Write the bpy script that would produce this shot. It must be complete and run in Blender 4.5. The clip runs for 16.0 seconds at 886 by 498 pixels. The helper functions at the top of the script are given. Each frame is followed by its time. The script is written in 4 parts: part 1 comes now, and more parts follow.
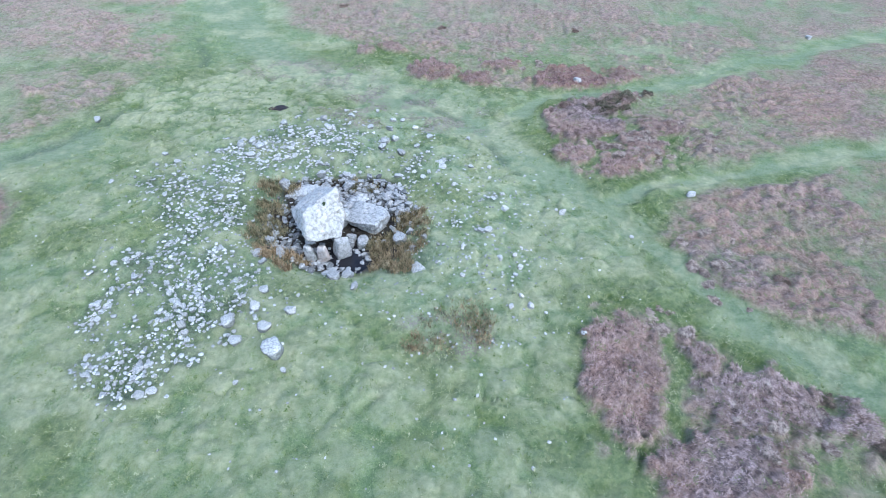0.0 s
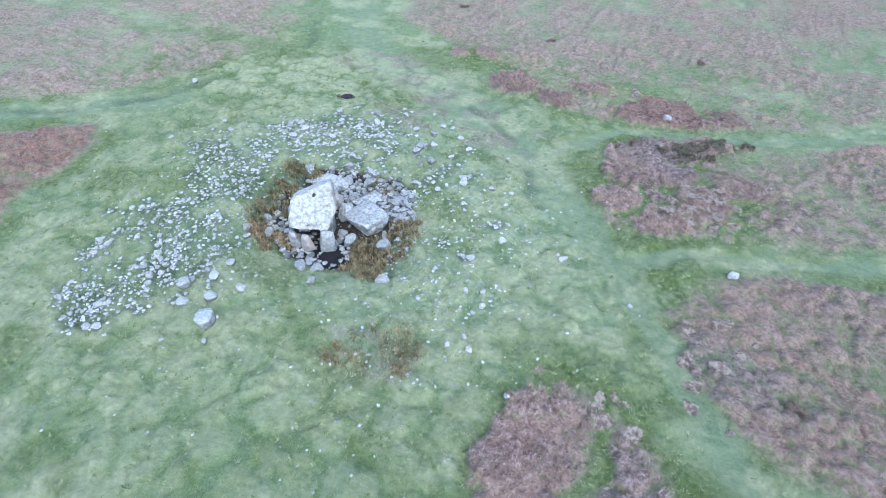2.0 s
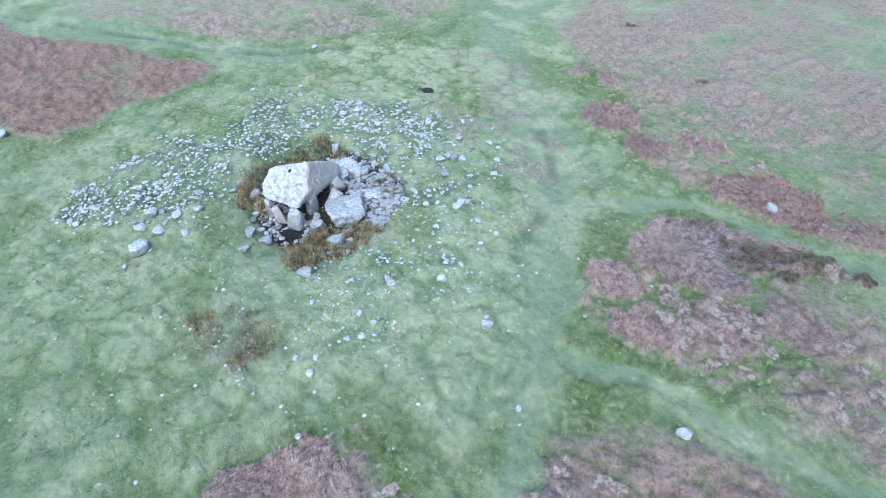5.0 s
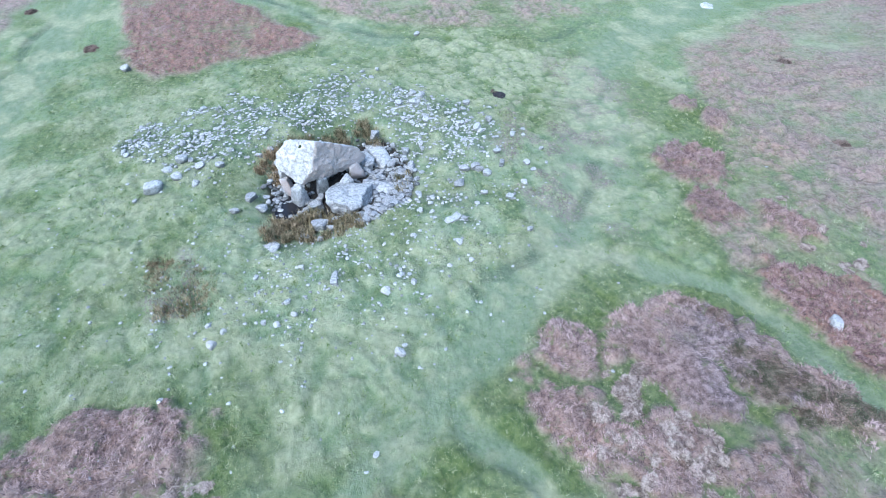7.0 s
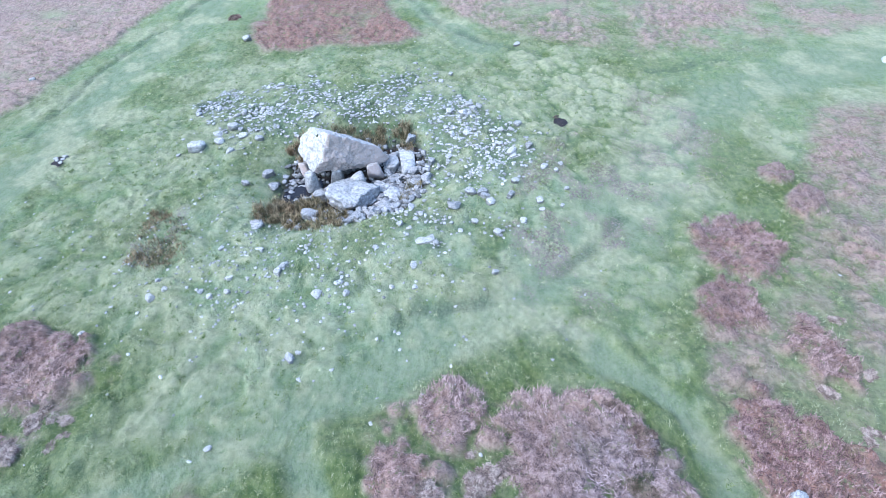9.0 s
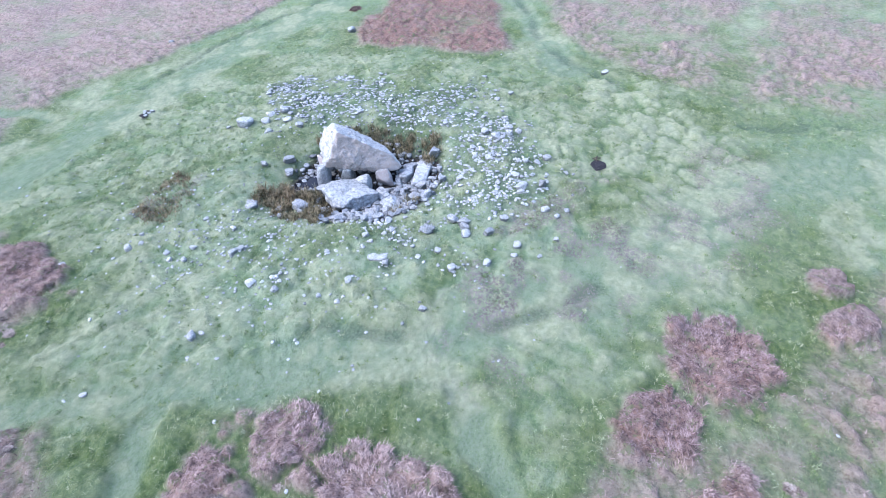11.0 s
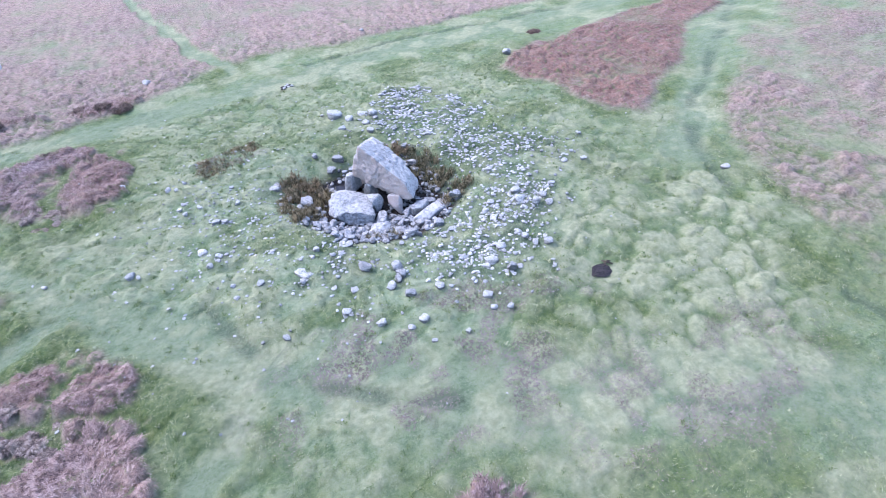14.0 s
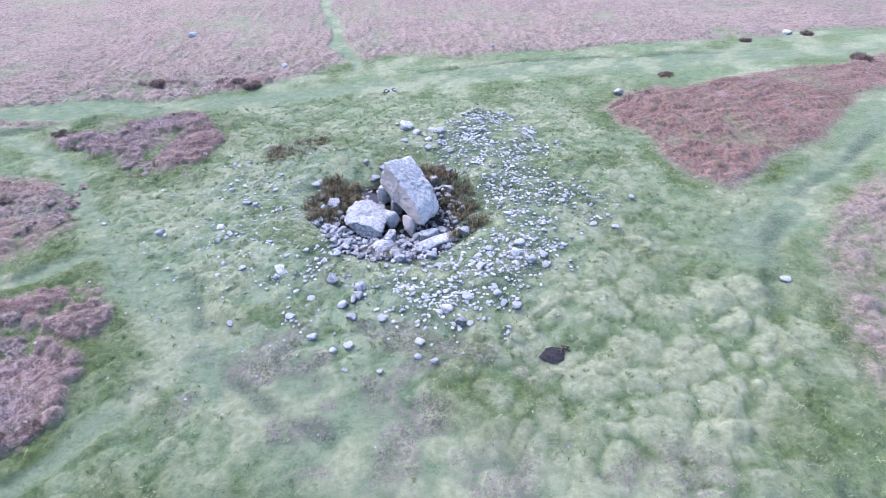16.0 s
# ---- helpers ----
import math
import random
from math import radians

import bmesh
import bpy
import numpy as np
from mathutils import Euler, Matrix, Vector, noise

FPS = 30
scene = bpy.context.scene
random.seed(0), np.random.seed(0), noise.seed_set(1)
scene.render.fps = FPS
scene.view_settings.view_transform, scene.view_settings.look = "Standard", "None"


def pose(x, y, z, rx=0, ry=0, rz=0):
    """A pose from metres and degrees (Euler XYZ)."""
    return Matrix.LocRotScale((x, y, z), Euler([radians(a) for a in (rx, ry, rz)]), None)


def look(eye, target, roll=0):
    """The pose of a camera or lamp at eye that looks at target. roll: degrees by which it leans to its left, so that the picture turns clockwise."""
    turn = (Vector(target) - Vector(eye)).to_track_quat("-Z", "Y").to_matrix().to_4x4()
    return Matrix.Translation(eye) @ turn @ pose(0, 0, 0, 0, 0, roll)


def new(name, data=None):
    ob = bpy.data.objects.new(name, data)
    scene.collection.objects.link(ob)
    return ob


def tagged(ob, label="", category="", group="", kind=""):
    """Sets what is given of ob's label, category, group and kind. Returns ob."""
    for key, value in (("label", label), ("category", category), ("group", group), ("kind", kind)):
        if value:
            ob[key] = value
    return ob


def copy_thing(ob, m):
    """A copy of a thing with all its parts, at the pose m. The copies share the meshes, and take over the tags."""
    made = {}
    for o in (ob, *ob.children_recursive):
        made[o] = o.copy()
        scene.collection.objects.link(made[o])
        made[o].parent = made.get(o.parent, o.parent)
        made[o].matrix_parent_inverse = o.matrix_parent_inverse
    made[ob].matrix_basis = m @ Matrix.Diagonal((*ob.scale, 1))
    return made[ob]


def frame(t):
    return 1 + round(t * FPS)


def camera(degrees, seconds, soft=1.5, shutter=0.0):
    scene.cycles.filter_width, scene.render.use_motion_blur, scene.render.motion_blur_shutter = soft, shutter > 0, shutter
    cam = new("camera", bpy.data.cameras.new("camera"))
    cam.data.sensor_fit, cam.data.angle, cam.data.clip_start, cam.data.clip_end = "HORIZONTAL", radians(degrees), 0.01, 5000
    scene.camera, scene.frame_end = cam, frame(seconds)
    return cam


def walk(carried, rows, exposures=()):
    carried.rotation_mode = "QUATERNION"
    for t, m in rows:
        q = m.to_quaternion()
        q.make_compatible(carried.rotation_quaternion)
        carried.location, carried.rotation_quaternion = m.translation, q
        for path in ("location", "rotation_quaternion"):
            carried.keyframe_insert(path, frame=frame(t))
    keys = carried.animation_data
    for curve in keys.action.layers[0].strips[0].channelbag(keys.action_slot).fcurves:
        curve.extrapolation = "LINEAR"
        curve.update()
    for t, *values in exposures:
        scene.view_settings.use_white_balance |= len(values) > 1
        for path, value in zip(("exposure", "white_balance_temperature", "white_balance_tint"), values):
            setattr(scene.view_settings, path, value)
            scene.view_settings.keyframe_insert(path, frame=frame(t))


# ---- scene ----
cam = camera(79.6, 16.0, soft=0.5)
METRES, EYE, TILT, LEAN, TURN = 57.0, 15.066, 0.0, 0.0, 0.0
ROWS = [
    (0.0, 0.0, 0.0, 0.0, 1.6, -43.22, -1.7),
    (0.5, 0.0287, 0.008, 0.0003, 6.81, -43.41, -1.46),
    (1.0, 0.0592, 0.0192, 0.0006, 12.36, -43.5, -1.16),
    (1.5, 0.0861, 0.0316, 0.0002, 17.36, -43.54, -0.93),
    (2.0, 0.1142, 0.0477, -0.0002, 22.71, -43.55, -0.64),
    (2.5, 0.1384, 0.0653, -0.0008, 27.55, -43.55, -0.42),
    (3.0, 0.1624, 0.0869, -0.0021, 32.73, -43.51, -0.16),
    (3.5, 0.1827, 0.1086, -0.0044, 37.44, -43.5, 0.05),
    (4.0, 0.2025, 0.1337, -0.0077, 42.38, -43.43, 0.28),
    (6.5, 0.2585, 0.2766, -0.0275, 68.71, -43.13, 1.17),
    (7.0, 0.2614, 0.3086, -0.0307, 74.79, -43.0, 1.36),
    (7.5, 0.2617, 0.339, -0.0326, 80.53, -42.84, 1.56),
    (8.0, 0.2592, 0.3722, -0.0342, 86.53, -42.67, 1.77),
    (8.5, 0.2543, 0.4022, -0.0357, 91.77, -42.47, 1.95),
    (9.0, 0.2455, 0.4339, -0.0371, 97.31, -42.23, 2.08),
    (11.5, 0.1627, 0.5655, -0.0434, 124.12, -40.82, 2.46),
    (12.0, 0.1382, 0.5869, -0.0432, 129.55, -40.54, 2.48),
    (12.5, 0.1144, 0.6044, -0.0433, 134.52, -40.19, 2.45),
    (13.0, 0.0869, 0.621, -0.0434, 140.25, -39.83, 2.38),
    (13.5, 0.0602, 0.6338, -0.0426, 145.65, -39.57, 2.27),
    (14.0, 0.0302, 0.6452, -0.041, 151.4, -39.25, 2.14),
    (14.5, 0.0013, 0.6531, -0.0389, 156.92, -38.99, 2.01),
    (15.0, -0.0305, 0.6589, -0.0373, 162.87, -38.66, 1.84),
    (15.5, -0.0602, 0.6618, -0.0352, 168.48, -38.4, 1.66),
    (16.0, -0.0923, 0.6619, -0.0324, 174.63, -38.16, 1.38),
]
EXPOSURES = [(0.0, 1.58, 5660, 9), (3.5, 1.57, 5550, 5), (9.0, 1.81, 5570, 13), (16.0, 1.87, 5900, 27)]
walk(cam, [(t, pose(0, 0, EYE, TILT, LEAN, TURN) @ pose(METRES * x, METRES * y, METRES * z, 90 + pitch, roll, yaw)) for t, x, y, z, yaw, pitch, roll in ROWS], EXPOSURES)

# ---- light: an even, high overcast with a weak, wide sun in the south ----
SUN_EL, SUN_AZ = 50.0, 140.0
world = bpy.data.worlds.new("overcast_sky")
scene.world = world
world.use_nodes = True
wn, wl = world.node_tree.nodes, world.node_tree.links
wn.clear()
sky = wn.new("ShaderNodeTexSky")
sky.sky_type, sky.sun_disc = "NISHITA", False
sky.sun_elevation, sky.sun_rotation = radians(SUN_EL), radians(SUN_AZ)
sky.air_density, sky.dust_density, sky.ozone_density = 1.0, 2.0, 1.0
back = wn.new("ShaderNodeBackground")
back.inputs["Strength"].default_value = 0.15
wo = wn.new("ShaderNodeOutputWorld")
wl.new(sky.outputs["Color"], back.inputs["Color"])
wl.new(back.outputs["Background"], wo.inputs["Surface"])
sun = new("sun", bpy.data.lights.new("sun", "SUN"))
sun.data.energy, sun.data.angle, sun.data.color = 0.75, radians(36), (1.0, 0.95, 0.9)
_a, _e = radians(SUN_AZ), radians(SUN_EL)
sun.matrix_world = look((math.sin(_a) * math.cos(_e) * 60, math.cos(_a) * math.cos(_e) * 60, math.sin(_e) * 60), (0, 0, 0))


# ---- materials ----
class Nodes:
    """A small builder of node materials."""

    def __init__(self, name, rough=0.9, spec=0.25):
        self.mat = bpy.data.materials.new(name)
        self.mat.use_nodes = True
        self.t = self.mat.node_tree
        self.b = self.t.nodes["Principled BSDF"]
        self.b.inputs["Roughness"].default_value = rough
        self.b.inputs["Specular IOR Level"].default_value = spec

    def put(self, socket, value):
        if isinstance(value, bpy.types.NodeSocket):
            self.t.links.new(value, socket)
        elif isinstance(value, (tuple, list)):
            socket.default_value = (*value, 1.0) if len(value) == 3 and socket.type == "RGBA" else value
        else:
            socket.default_value = value

    def place(self, local=False):
        n = self.t.nodes.new("ShaderNodeTexCoord" if local else "ShaderNodeNewGeometry")
        return n.outputs["Object" if local else "Position"]

    def stretch(self, vector, scale, turn=0.0):
        n = self.t.nodes.new("ShaderNodeMapping")
        n.inputs["Scale"].default_value = scale
        n.inputs["Rotation"].default_value = (0, 0, radians(turn))
        self.put(n.inputs["Vector"], vector)
        return n.outputs["Vector"]

    def attr(self, name):
        n = self.t.nodes.new("ShaderNodeAttribute")
        n.attribute_name = name
        return n.outputs["Fac"]

    def noise(self, vector, scale, detail=4.0, rough=0.55, warp=0.0):
        n = self.t.nodes.new("ShaderNodeTexNoise")
        self.put(n.inputs["Vector"], vector)
        n.inputs["Scale"].default_value, n.inputs["Detail"].default_value = scale, detail
        n.inputs["Roughness"].default_value, n.inputs["Distortion"].default_value = rough, warp
        return n.outputs["Fac"]

    def cells(self, vector, scale, feature="F1"):
        n = self.t.nodes.new("ShaderNodeTexVoronoi")
        n.feature = feature
        self.put(n.inputs["Vector"], vector)
        n.inputs["Scale"].default_value = scale
        return n.outputs["Distance"]

    def span(self, value, a, b, c=0.0, d=1.0):
        n = self.t.nodes.new("ShaderNodeMapRange")
        n.interpolation_type = "SMOOTHSTEP"
        for k, v in zip(("Value", "From Min", "From Max", "To Min", "To Max"), (value, a, b, c, d)):
            self.put(n.inputs[k], v)
        return n.outputs["Result"]

    def math(self, op, a, b=0.0):
        n = self.t.nodes.new("ShaderNodeMath")
        n.operation, n.use_clamp = op, op in ("ADD", "SUBTRACT")
        self.put(n.inputs[0], a), self.put(n.inputs[1], b)
        return n.outputs[0]

    def mix(self, f, a, b):
        n = self.t.nodes.new("ShaderNodeMix")
        n.data_type = "RGBA"
        self.put(n.inputs[0], f), self.put(n.inputs[6], a), self.put(n.inputs[7], b)
        return n.outputs[2]

    def facing(self, way):
        n = self.t.nodes.new("ShaderNodeVectorMath")
        n.operation = "DOT_PRODUCT"
        self.put(n.inputs[0], self.t.nodes.new("ShaderNodeNewGeometry").outputs["Normal"])
        n.inputs[1].default_value = way
        return n.outputs["Value"]

    def up(self):
        n = self.t.nodes.new("ShaderNodeSeparateXYZ")
        self.put(n.inputs[0], self.t.nodes.new("ShaderNodeNewGeometry").outputs["Normal"])
        return n.outputs["Z"]

    def island(self):
        return self.t.nodes.new("ShaderNodeNewGeometry").outputs["Random Per Island"]

    def each(self):
        return self.t.nodes.new("ShaderNodeObjectInfo").outputs["Random"]

    def done(self, color, height=None, strength=0.4, distance=0.03):
        self.put(self.b.inputs["Base Color"], color)
        if height is not None:
            n = self.t.nodes.new("ShaderNodeBump")
            n.inputs["Strength"].default_value, n.inputs["Distance"].default_value = strength, distance
            self.put(n.inputs["Height"], height)
            self.put(self.b.inputs["Normal"], n.outputs["Normal"])
        return self.mat


def ground_material():
    m = Nodes("moorland_ground", 0.95, 0.12)
    p = m.place()
    big, mid = m.noise(p, 0.22, 3), m.noise(p, 0.9, 5, 0.6, 0.4)
    fine, grain = m.noise(p, 5.0, 6, 0.65), m.noise(p, 26.0, 5, 0.7)
    streak = m.noise(m.stretch(p, (1.0, 1.9, 1.0), 25), 1.6, 5, 0.65, 0.6)
    green = m.mix(m.span(mid, 0.35, 0.65), (0.130, 0.220, 0.084), (0.200, 0.288, 0.122))
    green = m.mix(m.span(big, 0.42, 0.66, 0.0, 0.45), green, (0.141, 0.195, 0.079))
    green = m.mix(m.span(streak, 0.46, 0.70, 0.0, 0.75), green, (0.193, 0.266, 0.176))
    green = m.mix(m.span(fine, 0.52, 0.34, 0.0, 0.35), green, (0.062, 0.112, 0.054))
    fleck = m.noise(p, 11.0, 5, 0.7)
    green = m.mix(m.span(fleck, 0.52, 0.62, 0.0, 0.5), green, (0.254, 0.325, 0.198))
    green = m.mix(m.span(fleck, 0.45, 0.36, 0.0, 0.6), green, (0.055, 0.100, 0.042))
    mott = m.noise(p, 2.4, 4, 0.6, 0.3)
    green = m.mix(m.span(mott, 0.50, 0.62, 0.0, 0.5), green, (0.205, 0.278, 0.145))
    green = m.mix(m.span(mott, 0.47, 0.36, 0.0, 0.4), green, (0.098, 0.165, 0.074))
    tint = m.noise(m.stretch(p, (1.0, 1.0, 1.0), 50), 0.75, 5, 0.65, 0.6)
    green = m.mix(m.span(tint, 0.50, 0.62, 0.0, 0.5), green, (0.185, 0.228, 0.085))
    green = m.mix(m.span(tint, 0.39, 0.31, 0.0, 0.4), green, (0.193, 0.200, 0.153))
    wet = m.noise(p, 1.3, 5, 0.65, 0.5)
    green = m.mix(m.span(wet, 0.45, 0.36, 0.0, 0.45), green, (0.105, 0.178, 0.098))
    green = m.mix(m.span(grain, 0.54, 0.64, 0.0, 0.55), green, (0.310, 0.360, 0.233))
    green = m.mix(m.span(grain, 0.45, 0.36, 0.0, 0.6), green, (0.045, 0.082, 0.036))
    # Mound turf painted paler and cooler, for a view brighter in its middle.
    paler = m.mix(m.span(fine, 0.35, 0.65), (0.180, 0.278, 0.168), (0.282, 0.374, 0.250))
    green = m.mix(m.math("MULTIPLY", m.attr("mound"), m.span(mott, 0.36, 0.58, 0.35, 0.75)), green, paler)
    speck = m.noise(p, 6.5, 4, 0.7, 0.3)
    green = m.mix(m.span(speck, 0.43, 0.34, 0.0, 0.4), green, (0.085, 0.145, 0.072))
    green = m.mix(m.span(speck, 0.56, 0.64, 0.0, 0.5), green, (0.290, 0.350, 0.225))
    # Greener grass between tussocks, darkened to paint in the shading of the dips.
    gap = m.mix(m.span(fine, 0.35, 0.65), (0.082, 0.148, 0.064), (0.140, 0.215, 0.100))
    green = m.mix(m.math("MULTIPLY", m.attr("gap"), 0.5), green, gap)
    trod = m.mix(m.span(streak, 0.35, 0.65), (0.142, 0.212, 0.112), (0.215, 0.285, 0.168))
    trod = m.mix(m.span(fleck, 0.53, 0.62, 0.0, 0.5), trod, (0.270, 0.300, 0.225))
    trod = m.mix(m.span(fleck, 0.46, 0.38, 0.0, 0.5), trod, (0.095, 0.140, 0.082))
    green = m.mix(m.math("MULTIPLY", m.attr("path"), 0.85), green, trod)
    straw = m.mix(m.span(fine, 0.3, 0.7), (0.242, 0.286, 0.156), (0.368, 0.398, 0.252))
    green = m.mix(m.math("MULTIPLY", m.attr("straw"), m.span(mott, 0.36, 0.52, 0.7, 1.0)), green, straw)
    thatch = m.mix(m.span(mid, 0.35, 0.7), (0.140, 0.115, 0.110), (0.290, 0.245, 0.235))
    green = m.mix(m.math("MULTIPLY", m.attr("thatch"), m.span(fleck, 0.47, 0.53, 0.0, 0.8)), green, thatch)
    lush = m.mix(m.span(fine, 0.35, 0.65), (0.062, 0.112, 0.034), (0.145, 0.196, 0.066))
    green = m.mix(m.attr("lush"), green, lush)
    pale = m.mix(m.span(fine, 0.3, 0.7), (0.225, 0.164, 0.130), (0.425, 0.332, 0.275))
    pale = m.mix(m.span(streak, 0.50, 0.68, 0.0, 0.7), pale, (0.400, 0.322, 0.262))
    rust = m.mix(m.span(fine, 0.32, 0.70), (0.088, 0.048, 0.037), (0.288, 0.158, 0.116))
    rust = m.mix(m.span(mid, 0.48, 0.72, 0.0, 0.6), rust, (0.260, 0.180, 0.145))
    rust = m.mix(m.span(mott, 0.52, 0.62, 0.0, 0.75), rust, (0.270, 0.132, 0.099))
    rust = m.mix(m.span(wet, 0.45, 0.37, 0.0, 0.75), rust, (0.279, 0.198, 0.172))
    pale = m.mix(m.span(mott, 0.46, 0.37, 0.0, 0.7), pale, (0.126, 0.088, 0.069))
    brown = m.mix(m.math("MULTIPLY", m.attr("rust"), 0.85), pale, rust)
    brown = m.mix(m.span(fleck, 0.54, 0.66, 0.0, 0.7), brown, (0.400, 0.321, 0.255))
    brown = m.mix(m.span(fleck, 0.46, 0.36, 0.0, 0.7), brown, (0.070, 0.048, 0.035))
    heather = m.mix(m.span(fine, 0.34, 0.66), (0.098, 0.076, 0.069), (0.298, 0.238, 0.216))
    heather = m.mix(m.span(fleck, 0.46, 0.36, 0.0, 0.7), heather, (0.056, 0.046, 0.044))
    brown = m.mix(m.attr("grey"), brown, heather)
    # Hummock tops: bleached growth, lightened further to paint them as lit.
    crest = m.mix(m.span(fine, 0.34, 0.66), (0.275, 0.214, 0.180), (0.440, 0.358, 0.302))
    brown = m.mix(m.math("MULTIPLY", m.attr("crest"), 0.7), brown, crest)
    weed = m.noise(m.stretch(p, (1.0, 1.0, 1.0), 80), 3.1, 5, 0.7, 0.4)
    brown = m.mix(m.span(weed, 0.54, 0.62, 0.0, 0.75), brown, (0.155, 0.190, 0.085))
    col = m.mix(m.attr("brown"), green, brown)
    # Moss among the stones, kept dark in place of their contact shadows.
    moss = m.mix(m.span(fleck, 0.40, 0.60), (0.026, 0.050, 0.030), (0.095, 0.150, 0.088))
    col = m.mix(m.math("MULTIPLY", m.attr("stony"), m.span(mid, 0.3, 0.6, 0.45, 0.85)), col, moss)
    # Near-black mud, spread under the cobbles as contact shade between them.
    mud_and_shade = m.mix(m.span(fine, 0.35, 0.65), (0.012, 0.011, 0.010), (0.040, 0.034, 0.024))
    col = m.mix(m.attr("mud_and_shade"), col, mud_and_shade)
    m.b.inputs["Sheen Weight"].default_value, m.b.inputs["Sheen Roughness"].default_value = 0.08, 0.45
    h = m.math("ADD", m.math("MULTIPLY", fine, 0.6), m.math("MULTIPLY", grain, 0.4))
    return m.done(col, h, 1.0, 0.24)


def rock_material(name, dark, light, lichen, blush=None, shift=0.0, grainy=5.0, darkened=0.0):
    m = Nodes(name, 0.88, 0.25)
    p = m.place(True)
    if shift:
        p = m.stretch(p, (1.0, 1.0, 1.0), shift)
    a, b, c = m.noise(p, 2.2, 5, 0.6, 0.5), m.noise(p, grainy, 8, 0.72, 0.3), m.noise(p, 5 * grainy, 4, 0.7)
    col = m.mix(m.span(b, 0.32, 0.68), dark, light)
    # Lichen, thickened on upward faces so light from above shows in the colour.
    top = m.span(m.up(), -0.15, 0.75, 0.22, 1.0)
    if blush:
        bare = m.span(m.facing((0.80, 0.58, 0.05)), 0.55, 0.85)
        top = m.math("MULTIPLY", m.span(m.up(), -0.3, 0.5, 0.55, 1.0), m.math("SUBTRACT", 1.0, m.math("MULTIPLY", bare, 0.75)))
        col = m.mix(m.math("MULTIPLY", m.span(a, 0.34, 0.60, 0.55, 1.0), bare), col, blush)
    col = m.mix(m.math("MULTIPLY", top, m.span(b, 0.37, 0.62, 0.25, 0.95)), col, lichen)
    spots = m.span(m.cells(p, 11.0), 0.22, 0.32, 1.0, 0.0)
    col = m.mix(m.math("MULTIPLY", spots, m.span(c, 0.40, 0.55, 0.0, 0.55)), col, lichen)
    col = m.mix(m.span(c, 0.60, 0.70, 0.0, 0.8), col, (0.075, 0.072, 0.074))
    col = m.mix(m.math("MULTIPLY", m.span(a, 0.60, 0.72, 0.0, 0.5), m.span(b, 0.5, 0.62)), col, (0.10, 0.10, 0.095))
    tone = m.span(m.each(), 0.15, 1.0, 0.0, 0.26)
    col = m.mix(tone, col, (0.118, 0.124, 0.120))
    # Shade on the steep sides, painted into the stone's colour.
    if darkened:
        flank_shade = m.span(m.math("ADD", m.up(), m.math("MULTIPLY", b, 0.5)), 0.75, 0.3, 0.0, darkened)
        col = m.mix(flank_shade, col, (0.052, 0.066, 0.050))
    h = m.math("ADD", m.math("MULTIPLY", b, 0.6), m.math("MULTIPLY", c, 0.4))
    return m.done(col, h, 0.9, 0.08)


def strand_material(name, ramp, field=None, other=None, second=None, third=None):
    """Stems and blades: one tone for each, out of three, alike within a tuft; a field leads over to a second set of tones, another to a third."""
    m = Nodes(name, 0.9, 0.12)
    tuft = m.span(m.noise(m.place(), 4.2, 5, 0.7), 0.41, 0.59, 0.0, 0.58)
    r = m.math("ADD", tuft, m.math("MULTIPLY", m.island(), 0.5))

    def tones(c):
        return m.mix(m.span(r, 0.45, 1.0), m.mix(m.span(r, 0.0, 0.55), c[0], c[1]), c[2])
    col = tones(ramp)
    if field:
        col = m.mix(m.attr(field), col, tones(other))
    if second:
        col = m.mix(m.attr(second), col, tones(third))
    return m.done(col)


MAT_GROUND = ground_material()
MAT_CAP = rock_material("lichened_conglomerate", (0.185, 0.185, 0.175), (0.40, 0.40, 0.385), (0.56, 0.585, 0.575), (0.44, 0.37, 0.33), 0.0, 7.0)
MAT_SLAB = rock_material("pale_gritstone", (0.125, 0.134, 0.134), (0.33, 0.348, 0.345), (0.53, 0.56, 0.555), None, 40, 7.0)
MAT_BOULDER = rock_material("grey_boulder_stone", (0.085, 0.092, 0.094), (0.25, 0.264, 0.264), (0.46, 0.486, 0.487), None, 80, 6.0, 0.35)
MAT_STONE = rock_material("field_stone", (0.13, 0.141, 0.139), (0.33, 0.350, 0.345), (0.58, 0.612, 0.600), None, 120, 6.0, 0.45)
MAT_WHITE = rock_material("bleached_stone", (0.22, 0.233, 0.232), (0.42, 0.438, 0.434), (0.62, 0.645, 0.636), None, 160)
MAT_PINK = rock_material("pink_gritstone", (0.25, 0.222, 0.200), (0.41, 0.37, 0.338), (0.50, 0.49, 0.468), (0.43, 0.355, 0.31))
MAT_GRASS = strand_material("grass_blades", ((0.080, 0.142, 0.062), (0.185, 0.268, 0.118), (0.348, 0.415, 0.250)),
                            "lush", ((0.058, 0.108, 0.032), (0.138, 0.198, 0.062), (0.255, 0.296, 0.134)),
                            "straw", ((0.150, 0.196, 0.096), (0.285, 0.330, 0.186), (0.422, 0.458, 0.298)))
MAT_BRACKEN = strand_material("dead_bracken", ((0.140, 0.106, 0.095), (0.325, 0.252, 0.220), (0.490, 0.398, 0.345)),
                              "rust", ((0.056, 0.035, 0.033), (0.178, 0.114, 0.103), (0.350, 0.250, 0.226)),
                              "grey", ((0.080, 0.064, 0.064), (0.232, 0.188, 0.184), (0.440, 0.368, 0.358)))
